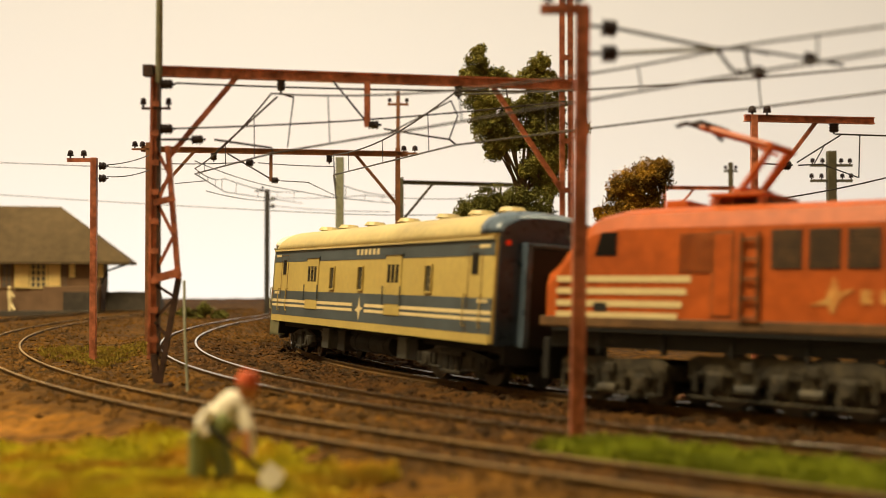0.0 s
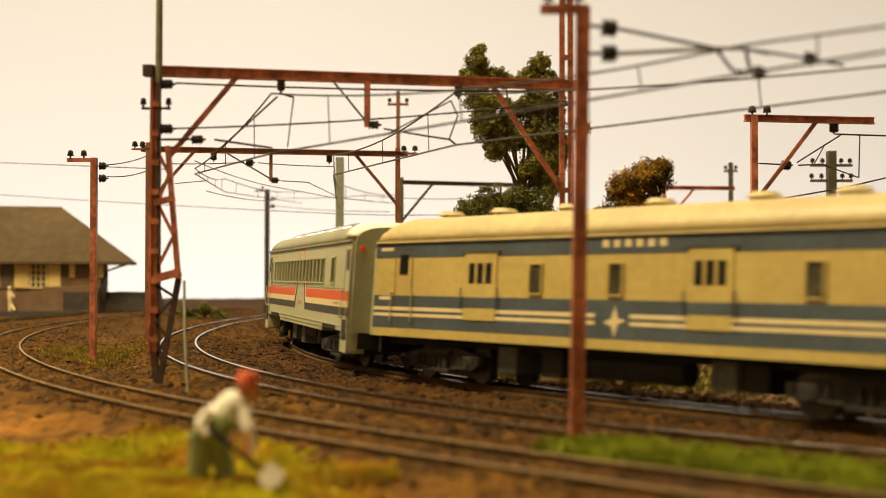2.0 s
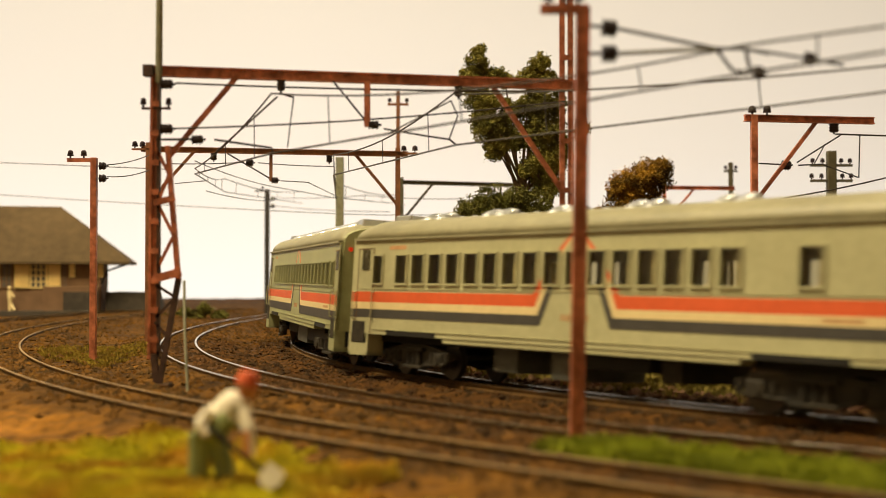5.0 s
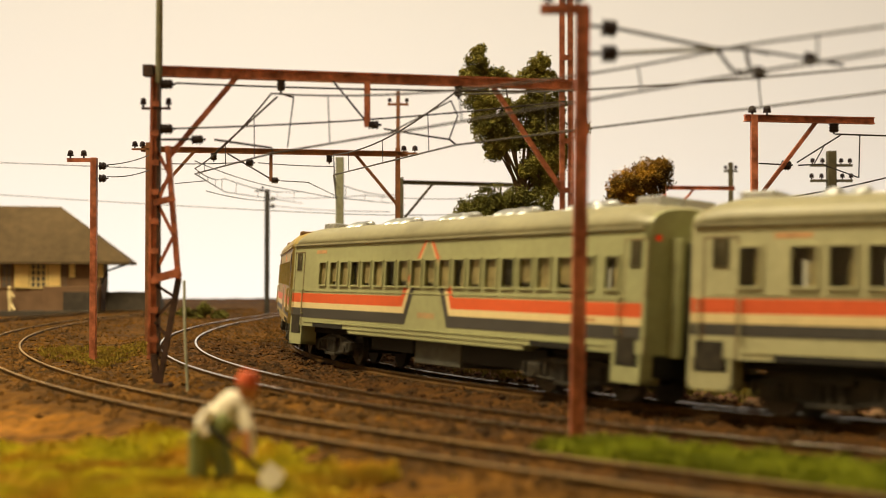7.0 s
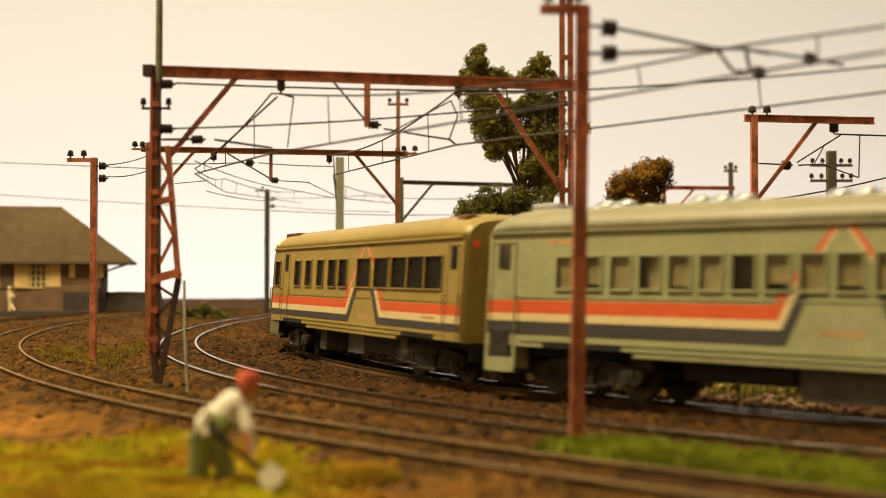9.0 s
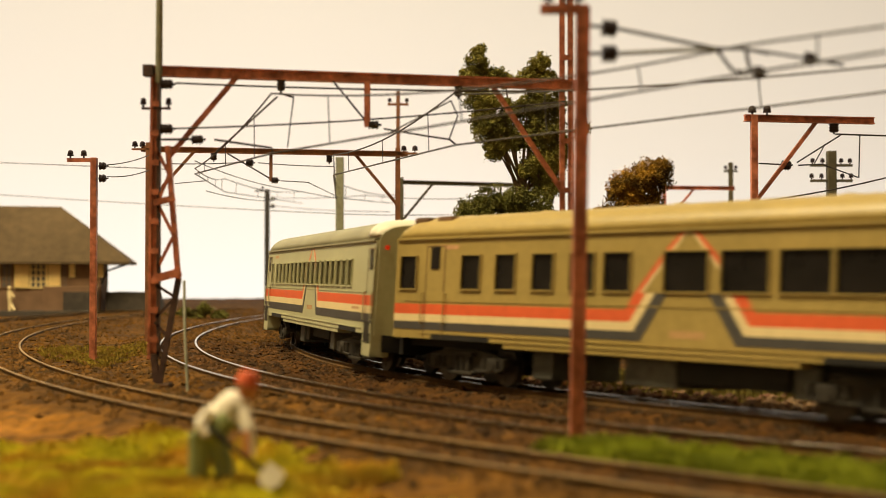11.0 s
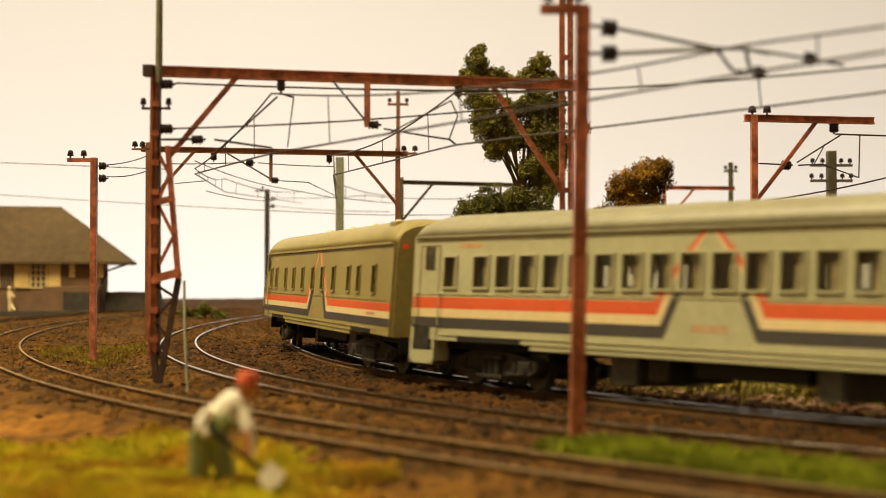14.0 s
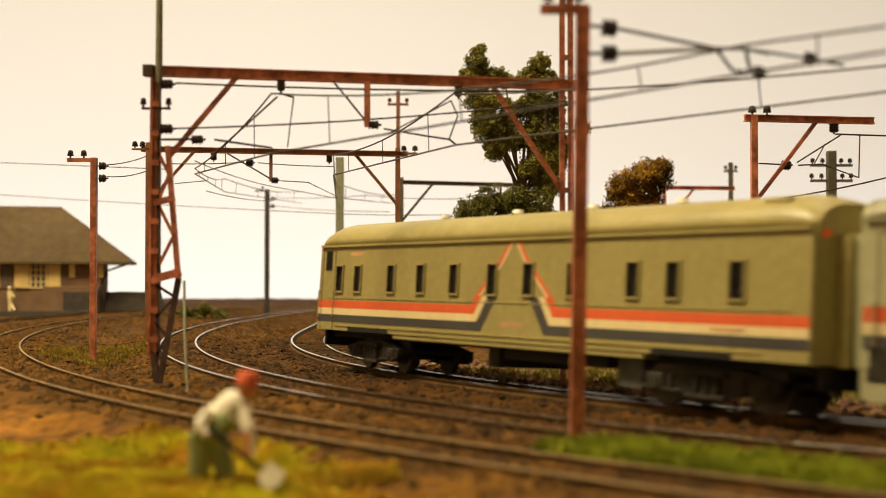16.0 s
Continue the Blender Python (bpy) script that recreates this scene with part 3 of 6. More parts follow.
def clip(pts, axis, limit, keep):
    """The part of a convex outline on one side of a line; keep is +1 above the limit, -1 below."""
    out = []
    for p, q in zip(pts, pts[1:] + pts[:1]):
        a, b = (p[axis] - limit) * keep, (q[axis] - limit) * keep
        if a >= 0:
            out.append(p)
        if a * b < 0:
            f = a / (a - b)
            out.append((p[0] + (q[0] - p[0]) * f, p[1] + (q[1] - p[1]) * f))
    return out


def livery(t, L, mid, zs, crest, gaps, foot, lean, neck):
    """Orange, cream and charcoal stripes that rise to a peak at mid; gaps are the window openings (x0, x1, z0, z1) that they pass.
    foot: half the width between the stripes' corners; neck: half the width of the peak above the windows."""
    h = L / 2 - 0.02
    kinds = (("orange_stripe", M_ORANGE, "orange painted stripe"), ("cream_stripe", M_CREAMST, "cream painted stripe"), ("charcoal_stripe", M_BLACKST, "charcoal painted stripe"))
    z0, z1 = gaps[0][2], gaps[0][3]
    X = lambda k, z: foot[k] - (z - zs[k]) * lean
    wide = (0.0, 0.13, 0.21)
    for s in (-1, 1):
        for e in (-1, 1):
            edges = sorted((min(e * (a - mid), e * (c - mid)), max(e * (a - mid), e * (c - mid))) for a, c, _, _ in gaps)
            for k, (name, m, label) in enumerate(kinds):
                b = k + 1
                runs = [(mid + e * X(k, z0), z0), (mid + e * foot[k], zs[k]), (e * h, zs[k]), (e * h, zs[b]), (mid + e * foot[b], zs[b]), (mid + e * X(b, z0), z0)]
                side_plate(t, name, m, runs, label, s)
                if k == 2:
                    continue
                top = [(neck - wide[b], z1), (neck - wide[k], z1), (0.2 - wide[k] * 0.75, crest), (0.2 - wide[b] * 0.75, crest)]
                side_plate(t, name, m, [(mid + e * u, v) for u, v in top], label, s)
                band = [(X(0, z0) - wide[b], z0), (X(0, z0) - wide[k], z0), (neck - wide[k], z1), (neck - wide[b], z1)]
                lo = -9.0
                for a, c in edges + [(9.0, 9.5)]:
                    piece = clip(clip(band, 0, lo, 1), 0, a, -1)
                    if len(piece) > 2 and max(u for u, v in piece) - min(u for u, v in piece) > 0.02:
                        side_plate(t, name, m, [(mid + e * u, v) for u, v in piece], label, s)
                    lo = c


def door_part(t, x, w, mat_, glass, zb=1.0, zt=3.18, win=(2.3, 2.95), rails=True):
    for s in (-1, 1):
        y = s * W
        d = part("door", B(x - w / 2, x + w / 2, min(y - s * 0.02, y + s * 0.005), max(y - s * 0.02, y + s * 0.005), zb, zt), mat_, t)
        for e in (-1, 1):
            part("seam", B(x + e * w / 2 - 0.012, x + e * w / 2 + 0.012, min(y, y + s * 0.012), max(y, y + s * 0.012), zb, zt), M_LOCODARK, d)
        part("seam", B(x - w / 2, x + w / 2, min(y, y + s * 0.012), max(y, y + s * 0.012), zt - 0.012, zt + 0.012), M_LOCODARK, d)
        part("pane", B(x - w * 0.24, x + w * 0.24, min(y, y + s * 0.024), max(y, y + s * 0.024), win[0], win[1]), glass, d)
        if rails:
            for e in (-1, 1):
                bm = bmesh.new()
                rx = x + e * (w / 2 + 0.08)
                rod(bm, (rx, y + s * 0.07, 1.35), (rx, y + s * 0.07, 2.05), 0.015, 6)
                for z in (1.35, 2.05):
                    rod(bm, (rx, y, z), (rx, y + s * 0.07, z), 0.022, 6)
                part("handrail", bm, mat_, t, "thin painted handrail")


def scoop_mesh():
    bm = bmesh.new()
    g = bmesh.ops.create_uvsphere(bm, u_segments=12, v_segments=8, radius=0.28)
    bmesh.ops.transform(bm, matrix=Matrix.Diagonal((0.8, 1.55, 0.6, 1)), verts=g["verts"])
    return bm


SCOOP = mesh_of("roof_ventilator", scoop_mesh(), M_CHROME, True)


def vent_chrome(t, x, y, n=2):
    for k in range(n):
        for sy in (-1, 1):
            ob = new("roof_ventilator", SCOOP)
            ob.parent = t
            ob.matrix_basis = kpose(x + k * 0.5, sy * y, CREST - 0.09, math.degrees(sy * -0.4))
            tagged(ob, "shiny domed roof ventilator")


def vent_cap(t, x, mat_, r=0.2, h=0.12):
    bm = bmesh.new()
    rod(bm, (x, 0, CREST - 0.06), (x, 0, CREST + h * 0.6), r * 0.7, 12)
    rod(bm, (x, 0, CREST + h * 0.4), (x, 0, CREST + h), r, 12, r * 0.75)
    return part("roof_ventilator", bm, mat_, t)


def underframe(t, L, boxes):
    part("underframe", B(-L / 2 + 0.2, L / 2 - 0.2, -0.95, 0.95, 0.8, FLOOR_Z), M_UNDER, t, "black underframe")
    for x0, x1, z, m in boxes:
        part("equipment_box", B(x0, x1, -1.12, 1.12, z, 0.9, 0.03), m, t)
    for e in (-1, 1):
        bm = bmesh.new()
        box(bm, e * (L / 2 - 0.9), e * (L / 2 + 0.2), -0.12, 0.12, 0.55, 0.72)
        box(bm, e * (L / 2 + 0.1), e * (L / 2 + 0.27), -0.2, 0.2, 0.45, 0.8, 0.03)
        part("coupler", bm, M_UNDER, t, "black coupler")


def ends(t, L, mat_, frame_mat=None):
    for e in (-1, 1):
        x = e * L / 2
        bm = bmesh.new()
        prof = [(-W + 0.05, FLOOR_Z), (-W + 0.05, GUTTER)] + [(y * 0.96, GUTTER + (z - GUTTER) * 0.75) for y, z in roof_profile(z0=GUTTER)][1:-1] + [(W - 0.05, GUTTER), (W - 0.05, FLOOR_Z)]
        a = [bm.verts.new((x - e * 0.05, y, z)) for y, z in prof]
        b = [bm.verts.new((x + e * 0.03, y * 0.97, z - 0.02)) for y, z in prof]
        bm.faces.new(a), bm.faces.new(b)
        for j in range(len(prof)):
            bm.faces.new((a[j], a[(j + 1) % len(a)], b[(j + 1) % len(a)], b[j]))
        bmesh.ops.recalc_face_normals(bm, faces=bm.faces)
        w = part("end_wall", bm, mat_, t)
        part("gangway", B(x, x + e * 0.26, -0.62, 0.62, 0.95, 3.15, 0.04), M_SOOT, w, "black rubber gangway bellows")
        fb = bmesh.new()
        for y0, y1, z0, z1 in ((-0.78, -0.63, 0.95, 3.24), (0.63, 0.78, 0.95, 3.24), (-0.63, 0.63, 3.16, 3.24)):
            box(fb, min(x, x + e * 0.30), max(x, x + e * 0.30), y0, y1, z0, z1, 0.02)
        part("gangway_frame", fb, frame_mat or mat_, w, "painted gangway frame")
        part("end_skirt", B(x - e * 0.05, x + e * 0.06, -1.1, 1.1, 0.55, FLOOR_Z), M_UNDER, w)
        if e > 0:
            for sy in (-1, 1):
                bm = bmesh.new()
                rod(bm, (x, sy * 1.12, 3.22), (x + e * 0.07, sy * 1.12, 3.22), 0.065, 12)
                part("tail_lamp", bm, M_REDLAMP, w, "small red marker lamp")


def shell(L, wins, zwin):
    """Floor, end bulkheads and two side walls with real window openings."""
    bm = bmesh.new()
    h = L / 2
    box(bm, -h, h, -W + 0.07, W - 0.07, FLOOR_Z, FLOOR_Z + 0.25)
    for e in (-1, 1):
        box(bm, e * h, e * (h - 0.08), -W + 0.07, W - 0.07, FLOOR_Z + 0.25, GUTTER)
    box(bm, -h, h, -W + 0.07, W - 0.07, GUTTER - 0.06, GUTTER)
    for s in (-1, 1):
        y0, y1 = sorted((s * W, s * (W - 0.07)))
        box(bm, -h, h, y0, y1, FLOOR_Z, zwin[0])
        box(bm, -h, h, y0, y1, zwin[1], GUTTER)
        x = -h
        for c, w in wins + [(h + 5, 10)]:
            box(bm, x, c - w / 2, y0, y1, zwin[0], zwin[1])
            x = c + w / 2
    return bm


def seat_mesh():
    bm = bmesh.new()
    box(bm, -0.2, 0.2, -0.45, 0.45, 0.0, 0.42, 0.04)
    box(bm, -0.26, -0.14, -0.45, 0.45, 0.3, 1.05, 0.04)
    return bm


SEAT = mesh_of("seat", seat_mesh(), M_SEAT)


def roof_end(t, L, material, label):
    """A shell of another colour over the domed front end of the roof."""
    h = L / 2
    prof = roof_profile(W + 0.035, GUTTER + 0.1, CREST + 0.012)
    steps = ((h - 0.75, 1.0), (h - 0.5, 0.93), (h - 0.26, 0.76), (h - 0.08, 0.52), (h + 0.01, 0.1))
    part("roof_end", loft([[(x, y * (1 - 0.05 * (1 - k)), GUTTER + 0.1 + (z - GUTTER - 0.1) * (1 - 0.55 * (1 - k))) for y, z in prof] for x, k in steps]), material, t, label, smooth=True)


def coach(L, body_mat, roof_mat, label, wins, mid, glass, vents, doors, steps, boxes, blinds=(), zwin=(2.1, 2.76), fr=0.045, zs=(1.86, 1.62, 1.44, 1.26), gutter=3.32, shine_end=False, peak=((1.27, 1.20, 1.12, 1.04), 0.45, 0.55)):
    global GUTTER
    GUTTER = gutter
    t = thing("passenger_coach", label, "railway coach", group="coaches of the train")
    h = L / 2
    part("body", shell(L, [(f * L - h, w) for f, w in wins], zwin), body_mat, t)
    part("roof", roof_mesh(L, z0=GUTTER), roof_mat, t, smooth=True)
    if glass is M_CLEAR:
        for k in range(int((L - 2.4) / 0.85)):
            for y in (-0.85, 0.85):
                ob = new("seat", SEAT)
                ob.parent = t
                ob.matrix_basis = kpose(-h + 1.5 + k * 0.85, y, FLOOR_Z + 0.25)
    for s in (-1, 1):
        part("gutter", B(-h + 0.05, h - 0.05, min(s * W, s * (W + 0.05)), max(s * W, s * (W + 0.05)), GUTTER - 0.03, GUTTER + 0.03), roof_mat, t)
        part("lower_ledge", B(-h + 1.0, h - 1.0, min(s * W, s * (W + 0.02)), max(s * W, s * (W + 0.01)), 1.1, 1.115), body_mat, t)
        part("sill_strip", B(-h + 0.4, h - 0.4, min(s * W, s * (W + 0.014)), max(s * W, s * (W + 0.014)), zs[0] + 0.06, zs[0] + 0.08), body_mat, t)
    part("skirt", B(-h + 3.9, h - 3.9, -W + 0.02, W - 0.02, 0.86, FLOOR_Z, 0.02), body_mat, t)
    livery(t, L, mid * L - h, zs, GUTTER - 0.06, [(f * L - h - w / 2 - fr, f * L - h + w / 2 + fr, zwin[0] - fr, zwin[1] + fr) for f, w in wins], *peak)
    # black plates paint the shade of the cut-outs over the bogies
    for e in (-0.34, 0.34):
        for s in (-1, 1):
            side_band(t, "bogie_arch_shade", M_UNDER, e * L - 1.0, e * L + 1.0, FLOOR_Z - 0.005, FLOOR_Z + 0.12, "black plate for the shaded cut-out above the bogie", s, 0.012)
    n = 0
    for f, w in wins:
        for s in (-1, 1):
            window_part(t, f * L - h, w, zwin[0], zwin[1], body_mat, glass, s * W, s, fr, blinds[n % len(blinds)] if blinds else 0.0)
        n += 1
    for f in doors:
        door_part(t, f * L - h, 0.66, body_mat, M_BLACKGLASS if glass is M_BLACKGLASS else M_GLASS, win=(2.64, 3.16))
    for e in steps:
        for s in (-1, 1):
            x = e * (h - 0.42)
            bm = bmesh.new()
            y0, y1 = sorted((s * 0.9, s * W))
            box(bm, x - 0.44, x - 0.34, y0, y1, 0.42, FLOOR_Z + 0.02)
            box(bm, x + 0.34, x + 0.42, y0, y1, 0.42, FLOOR_Z + 0.02)
            box(bm, x - 0.44, x + 0.42, y0, y1, 0.42, 0.5)
            box(bm, x - 0.34, x + 0.34, y0, y1, 0.5, 0.74)
            st = part("entrance_step", bm, body_mat, t)
            # dark plate: shade of the open step well put into colour
            part("step_well_shade", B(x - 0.3, x + 0.26, min(s * W, s * (W + 0.014)), max(s * W, s * (W + 0.014)), 0.76, 1.3), M_BOGIE, st, "dark plate for the shaded step well")
    if vents == "chrome":
        for f in (0.14, 0.28, 0.42, 0.56, 0.70):
            vent_chrome(t, f * L - h, 0.62, 2)
        part("roof_hatch", B(-h + 0.5, -h + 1.2, -0.5, 0.5, CREST - 0.05, CREST + 0.12, 0.04), M_CHROME, t)
    elif vents == "louvre":
        for f in (0.15, 0.29, 0.47, 0.63, 0.80):
            vent_chrome(t, f * L - h, 0.62, 3 if f > 0.2 else 2)
        for x in (-h + 0.6, h - 1.1):
            part("roof_hatch", B(x, x + 0.7, -0.75, 0.75, CREST - 0.16, CREST + 0.1, 0.05), M_CHROME, t, "bright metal roof hatch")
    elif vents == "hatch":
        for x in (-h + 0.35, -h + 1.2, h - 1.0):
            part("roof_hatch", B(x, x + 0.55, -1.18, -0.45, 3.55, 3.93, 0.06), M_LOCODARK, t, "dark roof hatch")
        for f in (0.25, 0.5, 0.75):
            vent_cap(t, f * L - h, roof_mat, 0.22, 0.06)
    elif vents == "caps":
        for f in (0.24, 0.42, 0.58, 0.74):
            vent_cap(t, f * L - h, M_WHITE, 0.15, 0.16)
        part("roof_patch", B(h - 1.25, h - 0.7, -1.2, -0.5, 3.5, 3.9, 0.06), M_TAN, t)
    elif vents == "flat":
        for f in (0.3, 0.45, 0.6, 0.85):
            vent_cap(t, f * L - h, M_CHROME, 0.25, 0.05)
    underframe(t, L, boxes)
    ends(t, L, body_mat)
    # white shell: the dome's highlight put into colour
    if shine_end:
        roof_end(t, L, M_WHITE, "roof end with a painted-in white highlight")
    for s in (-1, 1):
        y = s * W
        for k in range(6):
            x = mid * L - h - 0.38 + k * 0.14
            part("lettering", B(x, x + 0.09, min(y, y + s * 0.004), max(y, y + s * 0.004), zs[2] - 0.10, zs[2] + 0.04), M_PALELETTER, t, "pale orange lettering bar")
        part("number_bar", B(h - 2.2, h - 1.4, min(y, y + s * 0.012), max(y, y + s * 0.012), zs[1] - 0.12, zs[1] - 0.05), M_PALELETTER, t, "small orange lettering bar")
        part("number_bar", B(-h + 1.6, -h + 2.3, min(y, y + s * 0.004), max(y, y + s * 0.004), GUTTER - 0.28, GUTTER - 0.18), M_PALELETTER, t, "small orange lettering bar")
    return t


def baggage_car(L):
    t = thing("baggage_car", "cream and blue-grey baggage car with slotted sliding doors", "railway coach", group="coaches of the train")
    h = L / 2
    part("body", B(-h, h, -W, W, FLOOR_Z, GUTTER, 0.05), M_CREAM, t)
    part("roof", roof_mesh(L), M_CREAMROOF, t, smooth=True)
    for s in (-1, 1):
        side_band(t, "upper_band", M_BLUE, -h + 0.03, h - 0.03, 2.93, 3.30, "blue-grey painted band", s)
        side_band(t, "lower_band", M_BLUE, -h + 0.03, h - 0.03, 1.19, 1.99, "blue-grey painted band", s)
        for z0, z1 in ((1.62, 1.71), (1.475, 1.555)):
            for a, b in ((-h + 0.05, -0.45), (0.5, h - 0.05)):
                side_band(t, "cream_line", M_CREAMST, a, b, z0, z1, "thin cream line", s, 0.014)
        x = 0.1
        side_plate(t, "emblem", M_CREAMST, [(x - 0.3, 1.52), (x - 0.08, 1.62), (x, 1.88), (x + 0.08, 1.62), (x + 0.3, 1.58), (x + 0.08, 1.5), (x, 1.24), (x - 0.08, 1.46)], "cream star emblem", s, 0.016)
        y = s * W
        for k in range(6):
            xx = -0.3 + k * 0.3
            part("lettering", B(xx, xx + 0.16, min(y, y + s * 0.014), max(y, y + s * 0.014), 3.06, 3.22), M_CREAMST, t, "cream lettering bar")
        for xx in (-h + 0.25, h - 0.75):
            part("lettering", B(xx, xx + 0.5, min(y, y + s * 0.014), max(y, y + s * 0.014), 3.1, 3.18), M_CREAMST, t, "cream lettering bar")
            part("lettering", B(xx, xx + 0.5, min(y, y + s * 0.014), max(y, y + s * 0.014), 1.88, 1.96), M_CREAMST, t, "cream lettering bar")
        part("gutter", B(-h + 0.05, h - 0.05, min(y, s * (W + 0.05)), max(y, s * (W + 0.05)), GUTTER - 0.03, GUTTER + 0.02), M_CREAMROOF, t)
        for f, wd, slots in ((4.05 / L, 1.1, 3), (10.5 / L, 1.04, 3)):
            x = f * L - h
            d = part("sliding_door", B(x - wd / 2, x + wd / 2, min(y, y + s * 0.03), max(y, y + s * 0.03), 1.45, 3.02, 0.012), M_CREAM, t)
            part("kick_plate", B(x - wd / 2, x + wd / 2, min(y + s * 0.02, y + s * 0.035), max(y + s * 0.02, y + s * 0.035), 1.74, 1.98), M_BLUE, d)
            part("door_rail", B(x - wd / 2 - 0.1, x + wd / 2 + 0.1, min(y, y + s * 0.05), max(y, y + s * 0.05), 3.02, 3.06), M_BLUE, d)
            for k in range(slots):
                xx = x + (k - 1) * wd * 0.26
                part("slot_window", B(xx - wd * 0.09, xx + wd * 0.09, min(y, y + s * 0.036), max(y, y + s * 0.036), 2.3, 2.77), M_BLACKGLASS, d)
            for e in (-1, 1):
                bm = bmesh.new()
                rx = x + e * (wd / 2 + 0.07)
                rod(bm, (rx, y + s * 0.06, 1.7), (rx, y + s * 0.06, 2.2), 0.02, 6)
                part("handrail", bm, M_BLUE, t, "thin handrail")
        for x in (5.85, 8.15, 12.72):
            window_part(t, x - h, 0.34, 2.1, 2.72, M_CREAM, M_GLASS, y + s * 0.034, s, 0.04, 0.0, -0.01)
        part("sill", B(-h + 0.1, h - 0.1, min(y, s * (W + 0.025)), max(y, s * (W + 0.025)), 0.98, 1.18), M_CREAM, t, "cream lower sill")
    for x in (1.2, 15.2):
        door_part(t, x - h, 0.66, M_CREAM, M_BLACKGLASS, 1.2, 3.14, (2.52, 3.0))
    for f in (0.08, 0.2, 0.34, 0.5, 0.66, 0.78, 0.88):
        vent_cap(t, f * L - h, M_CREAMROOF, 0.36, 0.18)
    underframe(t, L, [(-3.6, -3.0, 0.3, M_BOXGREY), (-2.2, -1.6, 0.3, M_BOGIE), (2.3, 2.9, 0.35, M_BOXGREY), (3.0, 3.6, 0.35, M_UNDER)])
    tank = bmesh.new()
    rod(tank, (-1.3, -0.8, 0.62), (1.6, -0.8, 0.62), 0.27, 16)
    for x in (-0.9, 0.1, 1.2):
        rod(tank, (x - 0.03, -0.8, 0.62), (x + 0.03, -0.8, 0.62), 0.29, 16)
    part("air_tank", tank, M_UNDER, t, "black cylindrical air tank")
    ends(t, L, M_NAVY, M_STEELBLUE)
    roof_end(t, L, M_STEELBLUE, "steel-blue painted roof end")
    return t


def locomotive(L):
    t = thing("electric_locomotive", "orange electric locomotive with cream nose stripes and dark grilles", "locomotive")
    h = L / 2
    RT = 3.92

    def sec(x, w, z0, zs, zt):
        """One cross-section: bottom, shoulder and roof heights."""
        pts = [(x, -w, z0), (x, -w, zs)]
        for i in range(1, 8):
            a = math.pi * i / 8
            pts.append((x, -w * math.cos(a) ** 1 if abs(math.cos(a)) > 0.01 else 0.0, zs + (zt - zs) * math.sin(a) ** 0.6))
        return pts + [(x, w, zs), (x, w, z0)]

    secs = [(-h, 1.0, 1.5, 2.0, 2.45), (-h + 0.12, 1.22, 1.5, 2.3, 2.72), (-h + 0.5, 1.36, 1.5, 2.5, 2.95), (-h + 0.95, 1.4, 1.5, 3.0, 3.55), (-h + 1.35, 1.4, 1.5, 3.3, 3.8), (-h + 2.0, 1.4, 1.5, 3.4, RT)]
    secs += [(-x, w, a, b, c) for x, w, a, b, c in reversed(secs)]
    part("body", loft([sec(*s) for s in secs]), M_LOCO, t, smooth=False)
    part("sill", B(-h + 0.1, h - 0.1, -1.415, 1.415, 1.46, 1.66, 0.02), M_LOCODARK, t, "grimy dark sill")
    part("frame", B(-h + 0.3, h - 0.3, -1.25, 1.25, 1.05, 1.48), M_UNDER, t, "black frame")
    for s in (-1, 1):
        y = s * 1.4
        yy = lambda o: (min(y, y + s * o), max(y, y + s * o))
        for e in (-1, 1):
            for k, z in enumerate((2.355, 2.115, 1.87, 1.64)):
                x0, x1 = sorted((e * (h - 0.5), e * (h - 3.58 + 0.09 * k)))
                part("cream_stripe", B(x0, x1, *yy(0.01), z, z + 0.125), M_CREAMST, t, "cream nose stripe")
            xw = e * (h - 1.66)
            win = part("cab_window", prism(bmesh.new(), [(xw - 0.26, 2.88), (xw + 0.26, 2.88), (xw + 0.26 - (0.14 if e > 0 else 0), 3.34), (xw - 0.26 + (0.14 if e < 0 else 0), 3.34)], y - s * 0.01, y + s * 0.012), M_BLACKGLASS, t, "dark cab window")
            xl = e * (h - 3.66)
            g = part("grille", B(xl - 0.35, xl + 0.35, *yy(0.012), 2.55, 3.28), M_LOCODARK, t, "dark ventilation grille")
            for k in range(8):
                part("slat", B(xl - 0.33 + k * 0.09, xl - 0.295 + k * 0.09, *yy(0.035), 2.56, 3.27), M_LOCO, g)
            xd = e * (h - 4.23)
            d = part("door", B(xd - 0.19, xd + 0.19, *yy(0.018), 1.74, 3.27, 0.01), M_LOCO, t)
            part("door_gap", B(xd - 0.215, xd + 0.215, *yy(0.008), 1.71, 3.3), M_LOCODARK, d)
            part("ladder", ladder_mesh(e * (h - 4.79), y, s), M_LOCODARK, t, "dark side ladder")
        for k in range(10):
            x = -h + 5.48 + 0.70 * k
            if x < h - 5.2:
                g = part("grille", B(x - 0.29, x + 0.29, *yy(0.014), 2.6, 3.31), M_LOCODARK, t, "dark ventilation grille")
                for q in range(9):
                    part("slat", B(x - 0.29, x + 0.29, *yy(0.022), 2.63 + q * 0.077, 2.66 + q * 0.077), M_UNDER, g)
        x = -h + 6.34
        side_plate(t, "emblem", M_CREAMDULL, [(x - 0.42, 1.96), (x - 0.12, 2.08), (x + 0.03, 2.48), (x + 0.12, 2.2), (x + 0.38, 2.26), (x + 0.12, 2.06), (x, 1.8), (x - 0.1, 1.98)], "cream star emblem", s, 0.012)
        for k in range(6):
            part("lettering", B(x + 0.5 + k * 0.34, x + 0.7 + k * 0.34, *yy(0.01), 2.0, 2.24), M_CREAMDULL, t, "cream lettering bar")
